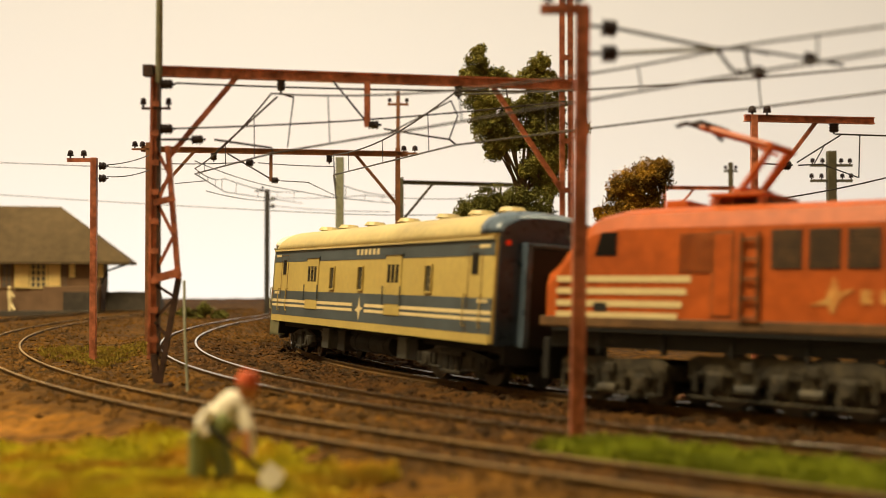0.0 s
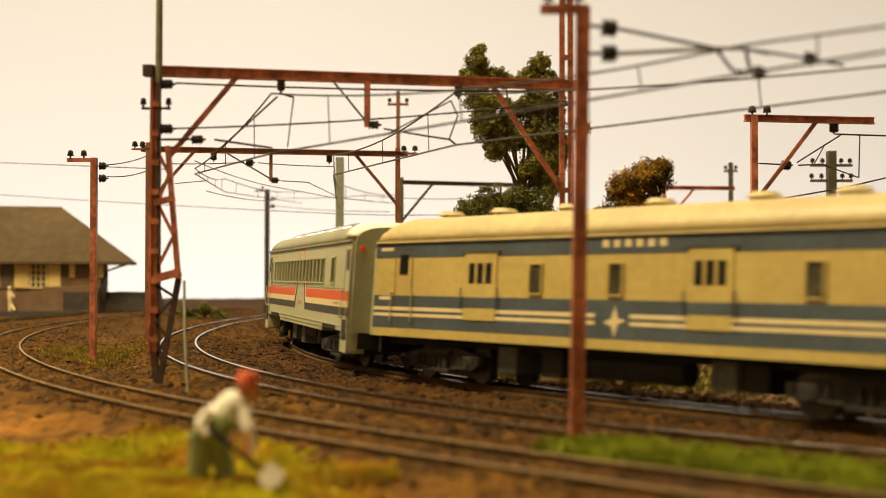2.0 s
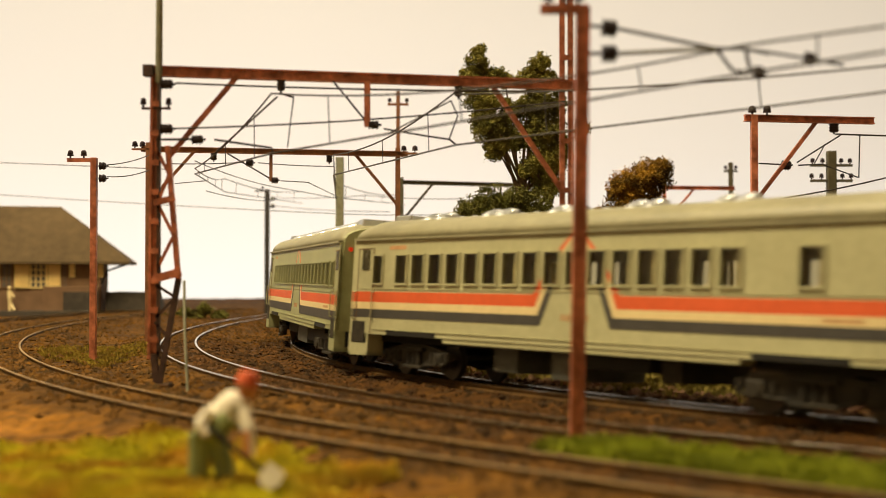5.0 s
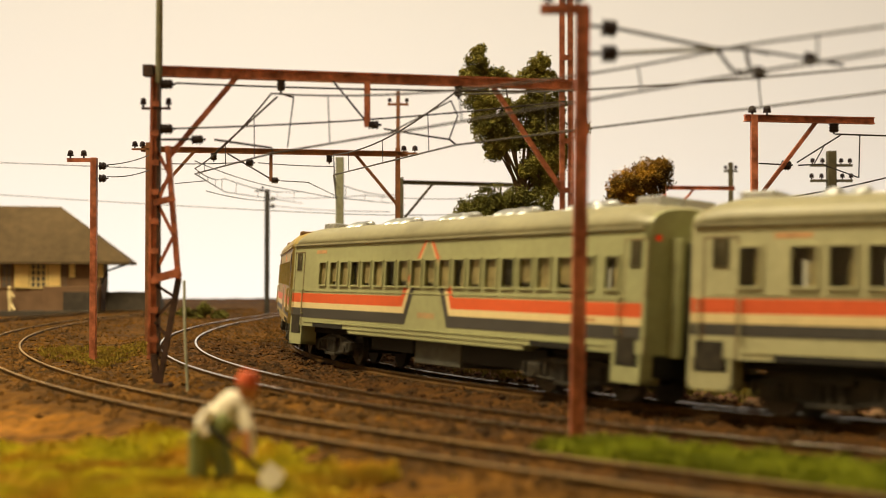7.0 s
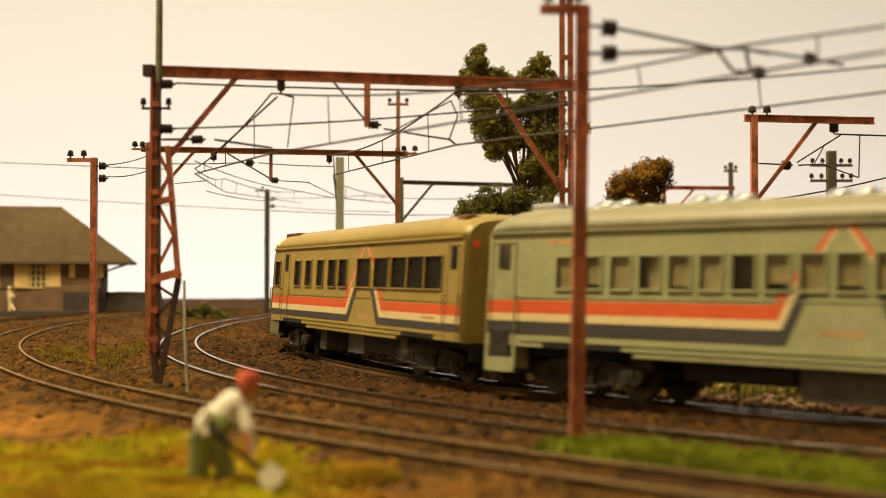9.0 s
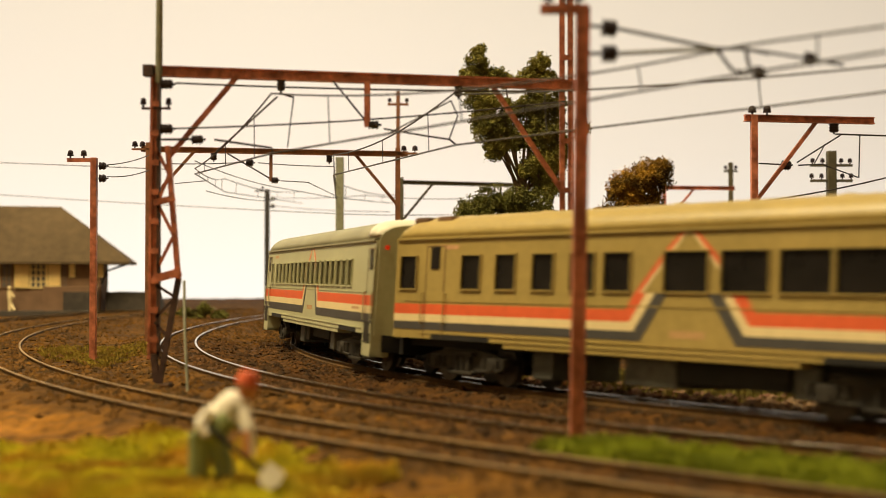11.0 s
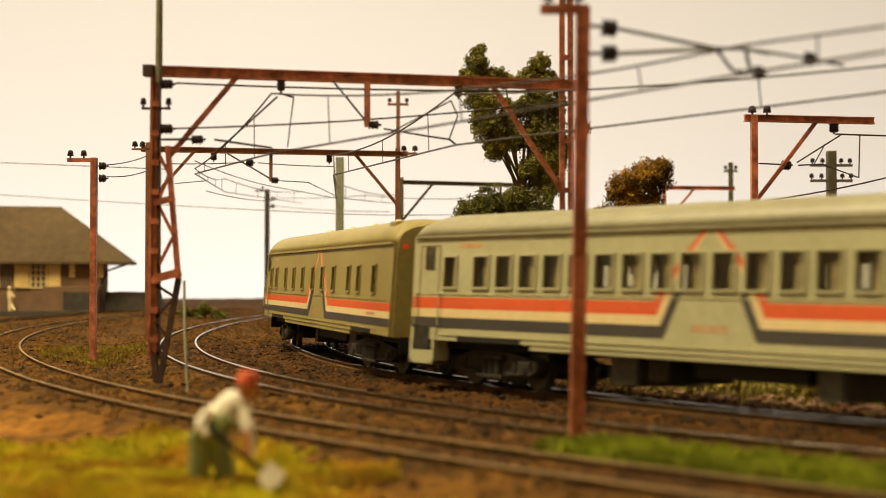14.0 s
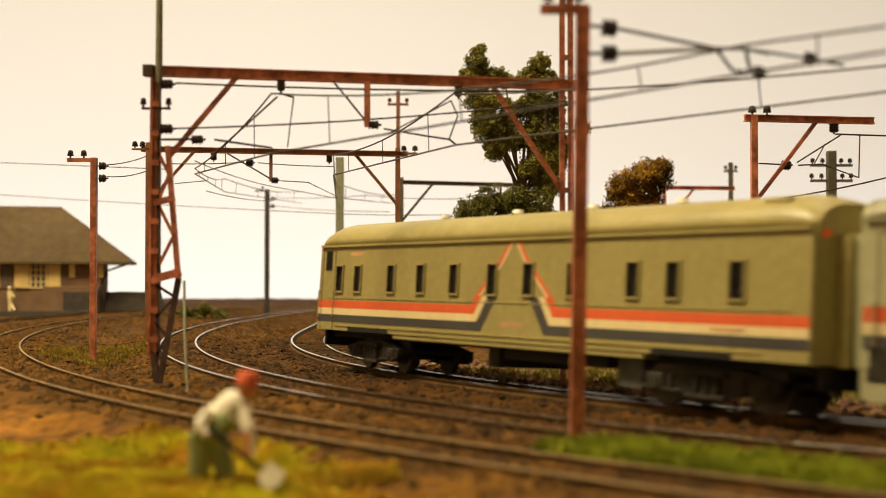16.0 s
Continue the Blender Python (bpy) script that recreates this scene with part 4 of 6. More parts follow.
        part("number_plate", B(-h + 1.42, -h + 1.72, *yy(0.02), 1.78, 1.95), M_UNDER, t, "dark plate")
        for k in range(12):
            x = -h + 1.5 + k * 1.45
            part("pipe", rod(bmesh.new(), (x, s * 1.28, 0.95), (x, s * 1.28, 1.48), 0.04, 6), M_UNDER, t)
        part("running_board", B(-h + 0.4, h - 0.4, min(s * 1.1, s * 1.4), max(s * 1.1, s * 1.4), 1.38, 1.43), M_UNDER, t)
    for e in (-1, 1):
        for y in (-0.5, 0.5):
            bm = bmesh.new()
            prism(bm, [(-0.4, 0), (0.4, 0), (0.36, 0.5), (-0.36, 0.5)], -0.01, 0.01)
            part("windscreen", bm, M_BLACKGLASS, t, "dark windscreen", m=kpose(e * (h - 0.62), y, 3.0, 0, 0, 90) @ Matrix.Rotation(e * 0.75, 4, "X"))
        part("coupler", B(e * (h - 0.6), e * (h + 0.3), -0.15, 0.15, 0.6, 0.85, 0.03), M_UNDER, t)
        part("pilot", B(e * (h - 0.15), e * (h + 0.02), -1.1, 1.1, 0.35, 1.22, 0.04), M_UNDER, t)
    for x in (-h + 2.4, -h + 3.4):
        part("roof_box", B(x, x + 0.5, -0.45, 0.45, RT - 0.05, RT + 0.14, 0.03), M_LOCO, t)
    pantograph(t, -h + 4.1, RT)
    return t


def ladder_mesh(x, y, s):
    bm = bmesh.new()
    for dx in (-0.17, 0.17):
        rod(bm, (x + dx, y + s * 0.05, 1.68), (x + dx, y + s * 0.05, 3.27), 0.028, 6)
    for k in range(5):
        z = 1.7 + k * 0.36
        rod(bm, (x - 0.17, y + s * 0.05, z), (x + 0.17, y + s * 0.05, z), 0.022, 6)
        rod(bm, (x - 0.17, y, z), (x - 0.17, y + s * 0.05, z), 0.018, 5)
    return bm


def pantograph(t, x, z):
    p = part("pantograph", B(x - 0.55, x + 0.6, -0.75, 0.75, z + 0.12, z + 0.2, 0.02), M_LOCO, t, "orange-red raised pantograph")
    for dx in (-0.45, 0.5):
        for y in (-0.6, 0.6):
            part("insulator", rod(bmesh.new(), (x + dx, y, z - 0.15), (x + dx, y, z + 0.13), 0.09, 8), M_RED, p)
    part("spring_box", B(x - 0.3, x + 0.25, -0.35, 0.35, z + 0.2, z + 0.34, 0.03), M_LOCO, p)
    for y in (-0.4, 0.4):
        part("lower_arm", rod(bmesh.new(), (x - 0.1, y, z + 0.22), (x + 0.55, y * 0.9, z + 1.1), 0.075, 8), M_LOCO, p)
        part("upper_arm", rod(bmesh.new(), (x + 0.55, y * 0.9, z + 1.1), (x - 1.05, y * 0.6, z + 1.62), 0.07, 8), M_LOCO, p)
        part("guide_rod", rod(bmesh.new(), (x + 0.4, y * 0.5, z + 1.0), (x - 0.8, y * 0.3, z + 1.6), 0.025, 6), M_LOCO, p)
    part("cross_brace", rod(bmesh.new(), (x + 0.1, -0.36, z + 1.25), (x - 0.5, 0.3, z + 1.44), 0.03, 6), M_LOCO, p)
    part("cross_brace", rod(bmesh.new(), (x + 0.1, 0.36, z + 1.25), (x - 0.5, -0.3, z + 1.44), 0.03, 6), M_LOCO, p)
    part("knee_bar", rod(bmesh.new(), (x + 0.55, -0.5, z + 1.1), (x + 0.55, 0.5, z + 1.1), 0.07, 8), M_LOCO, p)
    bm = bmesh.new()
    for dx in (-1.2, -0.9):
        rod(bm, (x + dx, -0.55, z + 1.66), (x + dx, 0.55, z + 1.66), 0.045, 6)
        rod(bm, (x + dx, -0.55, z + 1.66), (x + dx, -0.9, z + 1.54), 0.045, 6)
        rod(bm, (x + dx, 0.55, z + 1.66), (x + dx, 0.9, z + 1.54), 0.045, 6)
    rod(bm, (x - 1.2, 0, z + 1.64), (x - 0.9, 0, z + 1.64), 0.03, 6)
    part("collector_head", bm, M_WIRE, p, "dark collector head")


def row_of(f0, f1, n, w):
    return [(f0 + (f1 - f0) * i / (n - 1), w) for i in range(n)]


SLANT = ((1.52, 1.40, 1.30, 1.12), 0.68, 0.56)


def boxes_at(L, *rows):
    """Equipment boxes by their distance from the rear end."""
    return [(a - L / 2, b - L / 2, z, m) for a, b, z, m in rows]


def at_m(L, rows):
    """Windows by their centre in metres from the rear end, with their widths."""
    return [(x / L, w) for x, w in rows]


def build_train():
    def join(t, start, L, **kw):
        TRAIN.append((t, start, L, add_bogies(t, (-0.34 * L, 0.34 * L), **kw)))

    lo = locomotive(19.31)
    trucks = add_bogies(lo, (-7.75, 7.75), 1.6, 2, LOCO_TRUCK, 0.40) + add_bogies(lo, (-4.25, 4.25), 2.6, 3, LOCO_DRIVER, 0.52)
    TRAIN.append((lo, 31.75, 19.31, trucks))
    join(baggage_car(16.13), 14.76, 16.13)
    L = 16.46
    join(coach(L, M_GREY, M_ROOFGREY, "pale grey coach with orange stripes and shiny roof ventilators", at_m(L, [(1.15, 0.38)]) + row_of(2.15 / L, 12.3 / L, 16, 0.46) + at_m(L, [(14.02, 0.46)]), 8.3 / L, M_CLEAR, "chrome", (0.036, 0.977), (-1, 1),
               boxes_at(L, (5.5, 6.3, 0.3, M_BOXGREY), (7.4, 8.1, 0.25, M_BOXGREY), (8.4, 10.2, 0.55, M_UNDER), (10.5, 11.0, 0.4, M_BOGIE)), (-0.3, -0.4, -0.3), zwin=(2.29, 2.99), zs=(2.07, 1.80, 1.62, 1.40), gutter=3.42, shine_end=True), -2.63, L)
    L = 16.36
    green = at_m(L, [(2.14, 0.42), (2.86, 0.40)] + [(3.55 + 0.685 * i, 0.47) for i in range(15)] + [(13.89, 0.5), (14.6, 0.46), (15.42, 0.40)])
    join(coach(L, M_GREEN, M_ROOFGREY, "grey-green coach with orange stripes and bright roof louvres", green, 8.2 / L, M_CLEAR, "louvre", (0.028, 0.985), (-1, 1),
               boxes_at(L, (7.3, 9.5, 0.28, M_BOXGREY), (9.6, 13.0, 0.42, M_UNDER), (4.9, 7.2, 0.5, M_UNDER)), (1.0, 0.85, 1.0, -0.6, 0.9, 1.0, 0.0, 0.8), zwin=(2.22, 2.86), zs=(1.955, 1.68, 1.515, 1.24), gutter=3.41), -19.5, L)
    L = 15.29
    dining = at_m(L, [(0.51, 0.6), (2.76, 0.64), (3.9, 0.62), (5.06, 0.62), (6.19, 0.68), (7.15, 0.70), (8.86, 1.04), (10.2, 1.04), (11.45, 1.04), (12.56, 1.04), (13.67, 1.04)])
    join(coach(L, M_GOLD, M_GOLD, "olive-tan dining coach with large black windows and orange stripes", dining, 8.92 / L, M_BLACKGLASS, "hatch", (0.098, 0.968), (),
               boxes_at(L, (4.6, 5.2, 0.25, M_BOXGREY), (7.2, 8.5, 0.3, M_BOXGREY), (8.6, 11.0, 0.4, M_UNDER), (11.1, 11.6, 0.3, M_BOXGREY)), zwin=(2.17, 2.95), fr=0.03, zs=(1.805, 1.56, 1.38, 1.19), gutter=3.38, peak=SLANT), -35.2, L)
    L = 16.45
    join(coach(L, M_GREY, M_ROOFGREY, "pale grey-green coach with orange stripes and a plain roof", at_m(L, [(1.3, 0.38)]) + row_of(2.32 / L, 13.8 / L, 17, 0.46), 8.48 / L, M_CLEAR, "flat", (0.036, 0.98), (-1, 1),
               boxes_at(L, (5.94, 6.63, 0.3, M_BOXGREY), (6.9, 7.4, 0.4, M_BOGIE), (8.0, 10.4, 0.55, M_UNDER), (10.6, 11.1, 0.3, M_BOXGREY)), (-0.45, -0.5, -0.35, -0.5), zwin=(2.22, 2.91), zs=(1.98, 1.71, 1.51, 1.27), gutter=3.40, shine_end=True), -52.15, L)
    L = 16.75
    join(coach(L, M_TAN, M_TAN, "olive-tan sleeping coach with narrow windows, last of the train", at_m(L, [(x, 0.32) for x in (1.11, 2.06, 3.71, 5.06, 6.47, 7.96, 9.26, 10.72, 12.49, 13.57, 15.13)]), 8.73 / L, M_BLACKGLASS, "caps", (0.03,), (),
               boxes_at(L, (7.6, 8.0, 0.4, M_BOGIE), (8.2, 11.6, 0.6, M_UNDER), (11.9, 12.6, 0.25, M_BOXGREY)), zwin=(2.06, 2.74), zs=(1.795, 1.585, 1.41, 1.205), gutter=3.30, peak=SLANT), -69.3, L)


build_train()


SURGE_T = (0.0, 0.5, 1.0, 1.5, 2.0, 2.5, 3.0, 3.5, 4.0, 5.0)
SURGE = (0.1, -0.3, -0.42, -0.16, 0.14, 0.22, 0.12, 0.04, -0.14, 0.0)


def progress(t):
    """The way, in metres, that the train has gone after t seconds."""
    x = t / 16
    ease = lambda a, b: (lambda f: f * f * (3 - 2 * f))(min(1.0, max(0.0, (t - a) / (b - a))))
    near = sum(float(np.interp(t + d, SURGE_T, SURGE)) for d in (-0.25, 0.0, 0.25)) / 3
    return near + 0.87 * ease(3.6, 6.6) + 0.3 * ease(8.0, 15.0) + 16 * x * (5.2649 + x * (-0.5153 + x * (1.432 + x * (0.8826 + x * (-1.3068 + x * (-1.2444 + 1.0962 * x))))))


def car_pose(start, L, t):
    s = start + progress(t)
    p, q = LINE3.at(s + 0.15 * L), LINE3.at(s + 0.85 * L)
    m = (p + q) / 2
    return m, math.atan2(q.y - p.y, q.x - p.x), s


def motions():
    for ob, start, L, bogies in TRAIN:
        rows = []
        for i in range(65):
            t = i * 0.25
            m, a, s = car_pose(start, L, t)
            rows.append((t, kpose(m.x, m.y, -TILT * GAUGE / 2, -CANT, 0, math.degrees(a))))
        walk(ob, rows)
        for b, x, ws in bogies:
            rows = []
            for i in range(33):
                t = i * 0.5
                m, a, s = car_pose(start, L, t)
                turn = (math.degrees(LINE3.heading(s + L / 2 + x) - a) + 180) % 360 - 180
                rows.append((t, kpose(x, 0, 0, 0, 0, turn)))
            walk(b, rows)
            for w, wx, r in ws:
                walk(w, [(i * 0.1, kpose(wx, 0, r, 0, math.degrees(progress(i * 0.1) / r), 0)) for i in range(161)])


# ---- overhead line ----
def insulator(name, parent, p, way=(0, 0, 1), n=3, r=0.11, step=0.09):
    """A string of dark discs from p along way."""
    bm = bmesh.new()
    r *= 1.2
    p, d = Vector(p), Vector(way).normalized()
    rod(bm, p, p + d * step * (n + 1), 0.03, 6)
    rod(bm, p + d * step * 0.4, p + d * step * (n + 0.2), r * 0.74, 8)
    for i in range(n):
        c = p + d * step * (i + 0.7)
        rod(bm, c - d * 0.03, c + d * 0.03, r, 10, r * 0.75)
    return part(name, bm, M_INSUL, parent, "dark brown insulator")


def pin(parent, x, y, z, r=0.1):
    bm = bmesh.new()
    rod(bm, (x, y, z), (x, y, z + 0.14), 0.03, 6)
    ball(bm, (x, y, z + 0.2), r, 8, 6, 1.0)
    rod(bm, (x, y, z + 0.1), (x, y, z + 0.15), r * 1.1, 8)
    return part("insulator", bm, M_INSUL, parent, "dark brown pin insulator")


def lattice_mast(t, x, y, top):
    """Two chords that spread from a pinned foot and close again, tied by flat bars."""
    # one chord red, the other chord, foot and lower bars darker
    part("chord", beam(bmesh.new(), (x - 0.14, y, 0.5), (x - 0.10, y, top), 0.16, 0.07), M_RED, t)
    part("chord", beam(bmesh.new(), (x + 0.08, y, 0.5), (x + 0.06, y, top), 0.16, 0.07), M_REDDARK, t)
    part("chord_web", B(x - 0.11, x + 0.05, y + 0.0, y + 0.03, 0.55, top - 0.1), M_RED, t)
    for k in range(9):
        z = 0.9 + k * 0.72
        part("batten", B(x - 0.13, x + 0.08, y - 0.1, y - 0.075, z, z + 0.14), M_RED, t)
    part("mast_foot", beam(bmesh.new(), (x + 0.06, y, -0.35), (x - 0.03, y, 0.62), 0.15, 0.15), M_REDDARK, t, "dark mast foot")
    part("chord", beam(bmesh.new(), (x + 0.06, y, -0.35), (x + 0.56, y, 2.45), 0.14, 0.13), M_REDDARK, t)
    part("chord", beam(bmesh.new(), (x + 0.56, y, 2.4), (x + 0.28, y, 5.7), 0.14, 0.12), M_RED, t)
    part("tie", beam(bmesh.new(), (x - 0.02, y - 0.09, 2.45), (x + 0.64, y - 0.09, 2.62), 0.05, 0.2), M_RED, t)
    part("tie", beam(bmesh.new(), (x - 0.05, y - 0.09, 4.3), (x + 0.48, y - 0.09, 4.42), 0.05, 0.16), M_RED, t)
    zig = [(0.0, 2.6), (0.45, 3.5), (0.05, 4.3), (0.33, 5.0), (0.0, 5.65)]
    for (a, b), (c, d) in zip(zig, zig[1:]):
        part("lattice_bar", beam(bmesh.new(), (x + a, y - 0.06, b), (x + c, y - 0.06, d), 0.04, 0.08), M_RED, t)
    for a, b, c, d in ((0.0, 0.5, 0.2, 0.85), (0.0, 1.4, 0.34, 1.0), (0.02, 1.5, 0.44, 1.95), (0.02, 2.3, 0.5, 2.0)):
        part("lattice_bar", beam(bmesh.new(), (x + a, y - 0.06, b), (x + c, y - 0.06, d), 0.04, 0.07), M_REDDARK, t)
    part("footing", B(x - 0.24, x + 0.4, y - 0.35, y + 0.3, -0.7, -0.1, 0.04), M_STONEDARK, t, "dark concrete footing")


def portal_one():
    t = thing("catenary_portal", "red-oxide catenary portal with a lattice mast over two tracks", "catenary portal", group="catenary masts")
    lx, ly, rx, ry, z = -7.02, 29.0, 3.14, 31.2, 7.55
    lattice_mast(t, lx, ly, z)
    part("mast_top", rod(bmesh.new(), (lx + 0.05, ly, z - 0.3), (lx + 0.06, ly, 10.4), 0.09, 10, 0.08), M_GREENPOLE, t, "grey upper mast tube")
    bm = ibeam(bmesh.new(), (lx - 0.2, ly, z), (rx + 0.7, ry + 0.1, z), 0.2, 0.26)
    part("beam", bm, M_RED, t, "red-oxide I-beam")
    part("beam_end", B(lx - 0.32, lx - 0.06, ly - 0.14, ly + 0.14, z - 0.14, z + 0.14, 0.02), M_REDDARK, t)
    for dx, w in ((0.0, 0.12), (0.22, 0.10)):
        part("post", beam(bmesh.new(), (rx + dx, ry, -0.4), (rx + dx, ry, 11.0), w, 0.14), M_RED, t)
    for z1 in (2.0, 3.4, 4.7, 6.0, 8.2):
        part("tie", B(rx - 0.05, rx + 0.27, ry - 0.09, ry - 0.05, z1, z1 + 0.14), M_RED, t)
    part("brace", beam(bmesh.new(), (lx + 0.3, ly + 0.06, 5.45), (lx + 1.92, ly + 0.4, z - 0.05), 0.08, 0.13), M_RED, t)
    part("brace", beam(bmesh.new(), (rx, ry - 0.05, 4.75), (rx - 1.85, ry - 0.45, z - 0.1), 0.08, 0.13), M_RED, t)
    x, y = -1.92, 30.0
    part("drop_post", beam(bmesh.new(), (x, y, z - 0.1), (x, y, z - 1.25), 0.15, 0.15), M_RED, t)
    insulator("insulator", t, (x, y, z - 1.2), (1, 0.1, 0), 3, 0.1)
    part("drop_brace", rod(bmesh.new(), (x - 0.85, y - 0.2, z - 0.12), (x, y, z - 1.15), 0.025, 6), M_WIRE, t)
    insulator("insulator", t, (-4.05, 29.6, z - 0.1), (0, 0, -1), 3, 0.1)
    insulator("insulator", t, (0.4, 30.6, z - 0.1), (0, 0, -1), 3, 0.1)
    for zz in (7.22, 6.12):
        insulator("insulator", t, (lx + 0.1, ly, zz), (1, 0.0, 0), 3, 0.11)
    insulator("insulator", t, (lx + 0.85, ly, 5.86), (1, 0.0, 0), 3, 0.1)
    part("stub", rod(bmesh.new(), (lx, ly, 5.86), (lx + 0.9, ly, 5.87), 0.03, 6), M_WIRE, t)
    for dx in (-0.32, 0.3):
        pin(t, lx + dx, ly - 0.02, 6.62, 0.07)
    part("pin_arm", B(lx - 0.36, lx + 0.34, ly - 0.05, ly + 0.05, 6.6, 6.65), M_REDDARK, t)
    wire("guy_rod", [(lx + 0.72, ly - 0.1, 2.4), (lx + 0.85, ly - 0.6, 1.2), (lx + 1.02, ly - 1.0, -0.4)], 0.035, "", M_GREENPOLE, t)


def near_mast():
    t = thing("catenary_mast", "red-oxide catenary mast with a short arm beside the grass", "catenary mast", group="catenary masts")
    x, y = 2.14, 18.9
    part("post", beam(bmesh.new(), (x - 0.03, y, -0.7), (x + 0.10, y, 6.82), 0.14, 0.15), M_RED, t)
    for s in (-1, 1):
        part("flange", beam(bmesh.new(), (x - 0.03 + s * 0.088, y, -0.7), (x + 0.10 + s * 0.088, y, 6.82), 0.2, 0.04), M_RED, t)
    part("arm", B(x - 0.58, x + 0.18, y - 0.08, y + 0.08, 6.72, 6.86, 0.01), M_RED, t)
    for dx in (-0.45, -0.18, 0.02):
        pin(t, x + dx, y, 6.84, 0.09)
    insulator("insulator", t, (x + 0.38, y, 6.5), (1, 0, -0.1), 3, 0.13, 0.08)
    insulator("insulator", t, (x + 0.38, y, 6.08), (1, 0, 0.0), 3, 0.13, 0.08)
    wire("bracket", [(x + 0.15, y, 6.53), (x + 0.4, y, 6.51)], 0.03, "", None, t)
    wire("bracket", [(x + 0.15, y, 6.08), (x + 0.4, y, 6.08)], 0.03, "", None, t)
    wire("bracket", [(x + 0.7, y, 6.47), (x + 2.2, y - 0.1, 6.14), (x + 2.6, y - 0.2, 6.12), (x + 3.0, y - 0.3, 6.02)], 0.03, "", None, t)
    wire("bracket", [(x + 0.7, y, 6.08), (x + 2.2, y - 0.1, 6.14)], 0.035, "", M_GREENPOLE, t)
    wire("bracket", [(x + 2.2, y - 0.1, 6.14), (x + 2.45, y - 0.15, 5.78), (x + 2.95, y - 0.2, 5.72)], 0.03, "", None, t)
    wire("bracket", [(x + 2.65, y - 0.2, 6.12), (x + 2.72, y - 0.2, 5.74)], 0.03, "", None, t)
    ins = insulator("insulator", t, (x + 2.75, y - 0.2, 5.74), (1, 0, 0), 2, 0.1, 0.08)
    insulator("insulator", t, (x + 3.5, y - 0.4, 5.93), (1, 0, -0.1), 2, 0.1, 0.08)
    wire("bracket", [(x + 2.6, y - 0.2, 6.12), (x + 3.55, y - 0.4, 5.93), (x + 4.1, y - 0.5, 5.8)], 0.025, "", None, t)
    part("footing", B(x - 0.3, x + 0.3, y - 0.3, y + 0.3, -0.9, -0.38, 0.05), M_CONC, t, "dark footing")


def far_portal(lx, ly, rx, ry, z, label, left=True, right=True, material=None, brace=True, top=0.25, drop=2.1, reach=1.75):
    m = material or M_RED
    t = thing("catenary_portal", label, "catenary portal", group="catenary masts")
    part("beam", ibeam(bmesh.new(), (lx - 0.3, ly, z), (rx + 0.4, ry, z), 0.18, 0.22), m, t)
    if left:
        part("post", beam(bmesh.new(), (lx, ly, -0.5), (lx, ly, z + top), 0.2, 0.2), m, t)
    if right:
        part("post", beam(bmesh.new(), (rx, ry, -0.5), (rx, ry, z + top), 0.2, 0.2), m, t)
    if brace:
        d = Vector((rx - lx, ry - ly, 0)).normalized()
        if right:
            a = Vector((rx, ry, z - drop))
            part("brace", beam(bmesh.new(), a, a - d * reach + Vector((0, 0, drop - 0.05)), 0.08, 0.12), m, t)
        if left:
            a = Vector((lx, ly, z - drop))
            part("brace", beam(bmesh.new(), a, a + d * reach + Vector((0, 0, drop - 0.05)), 0.08, 0.12), m, t)
    return t


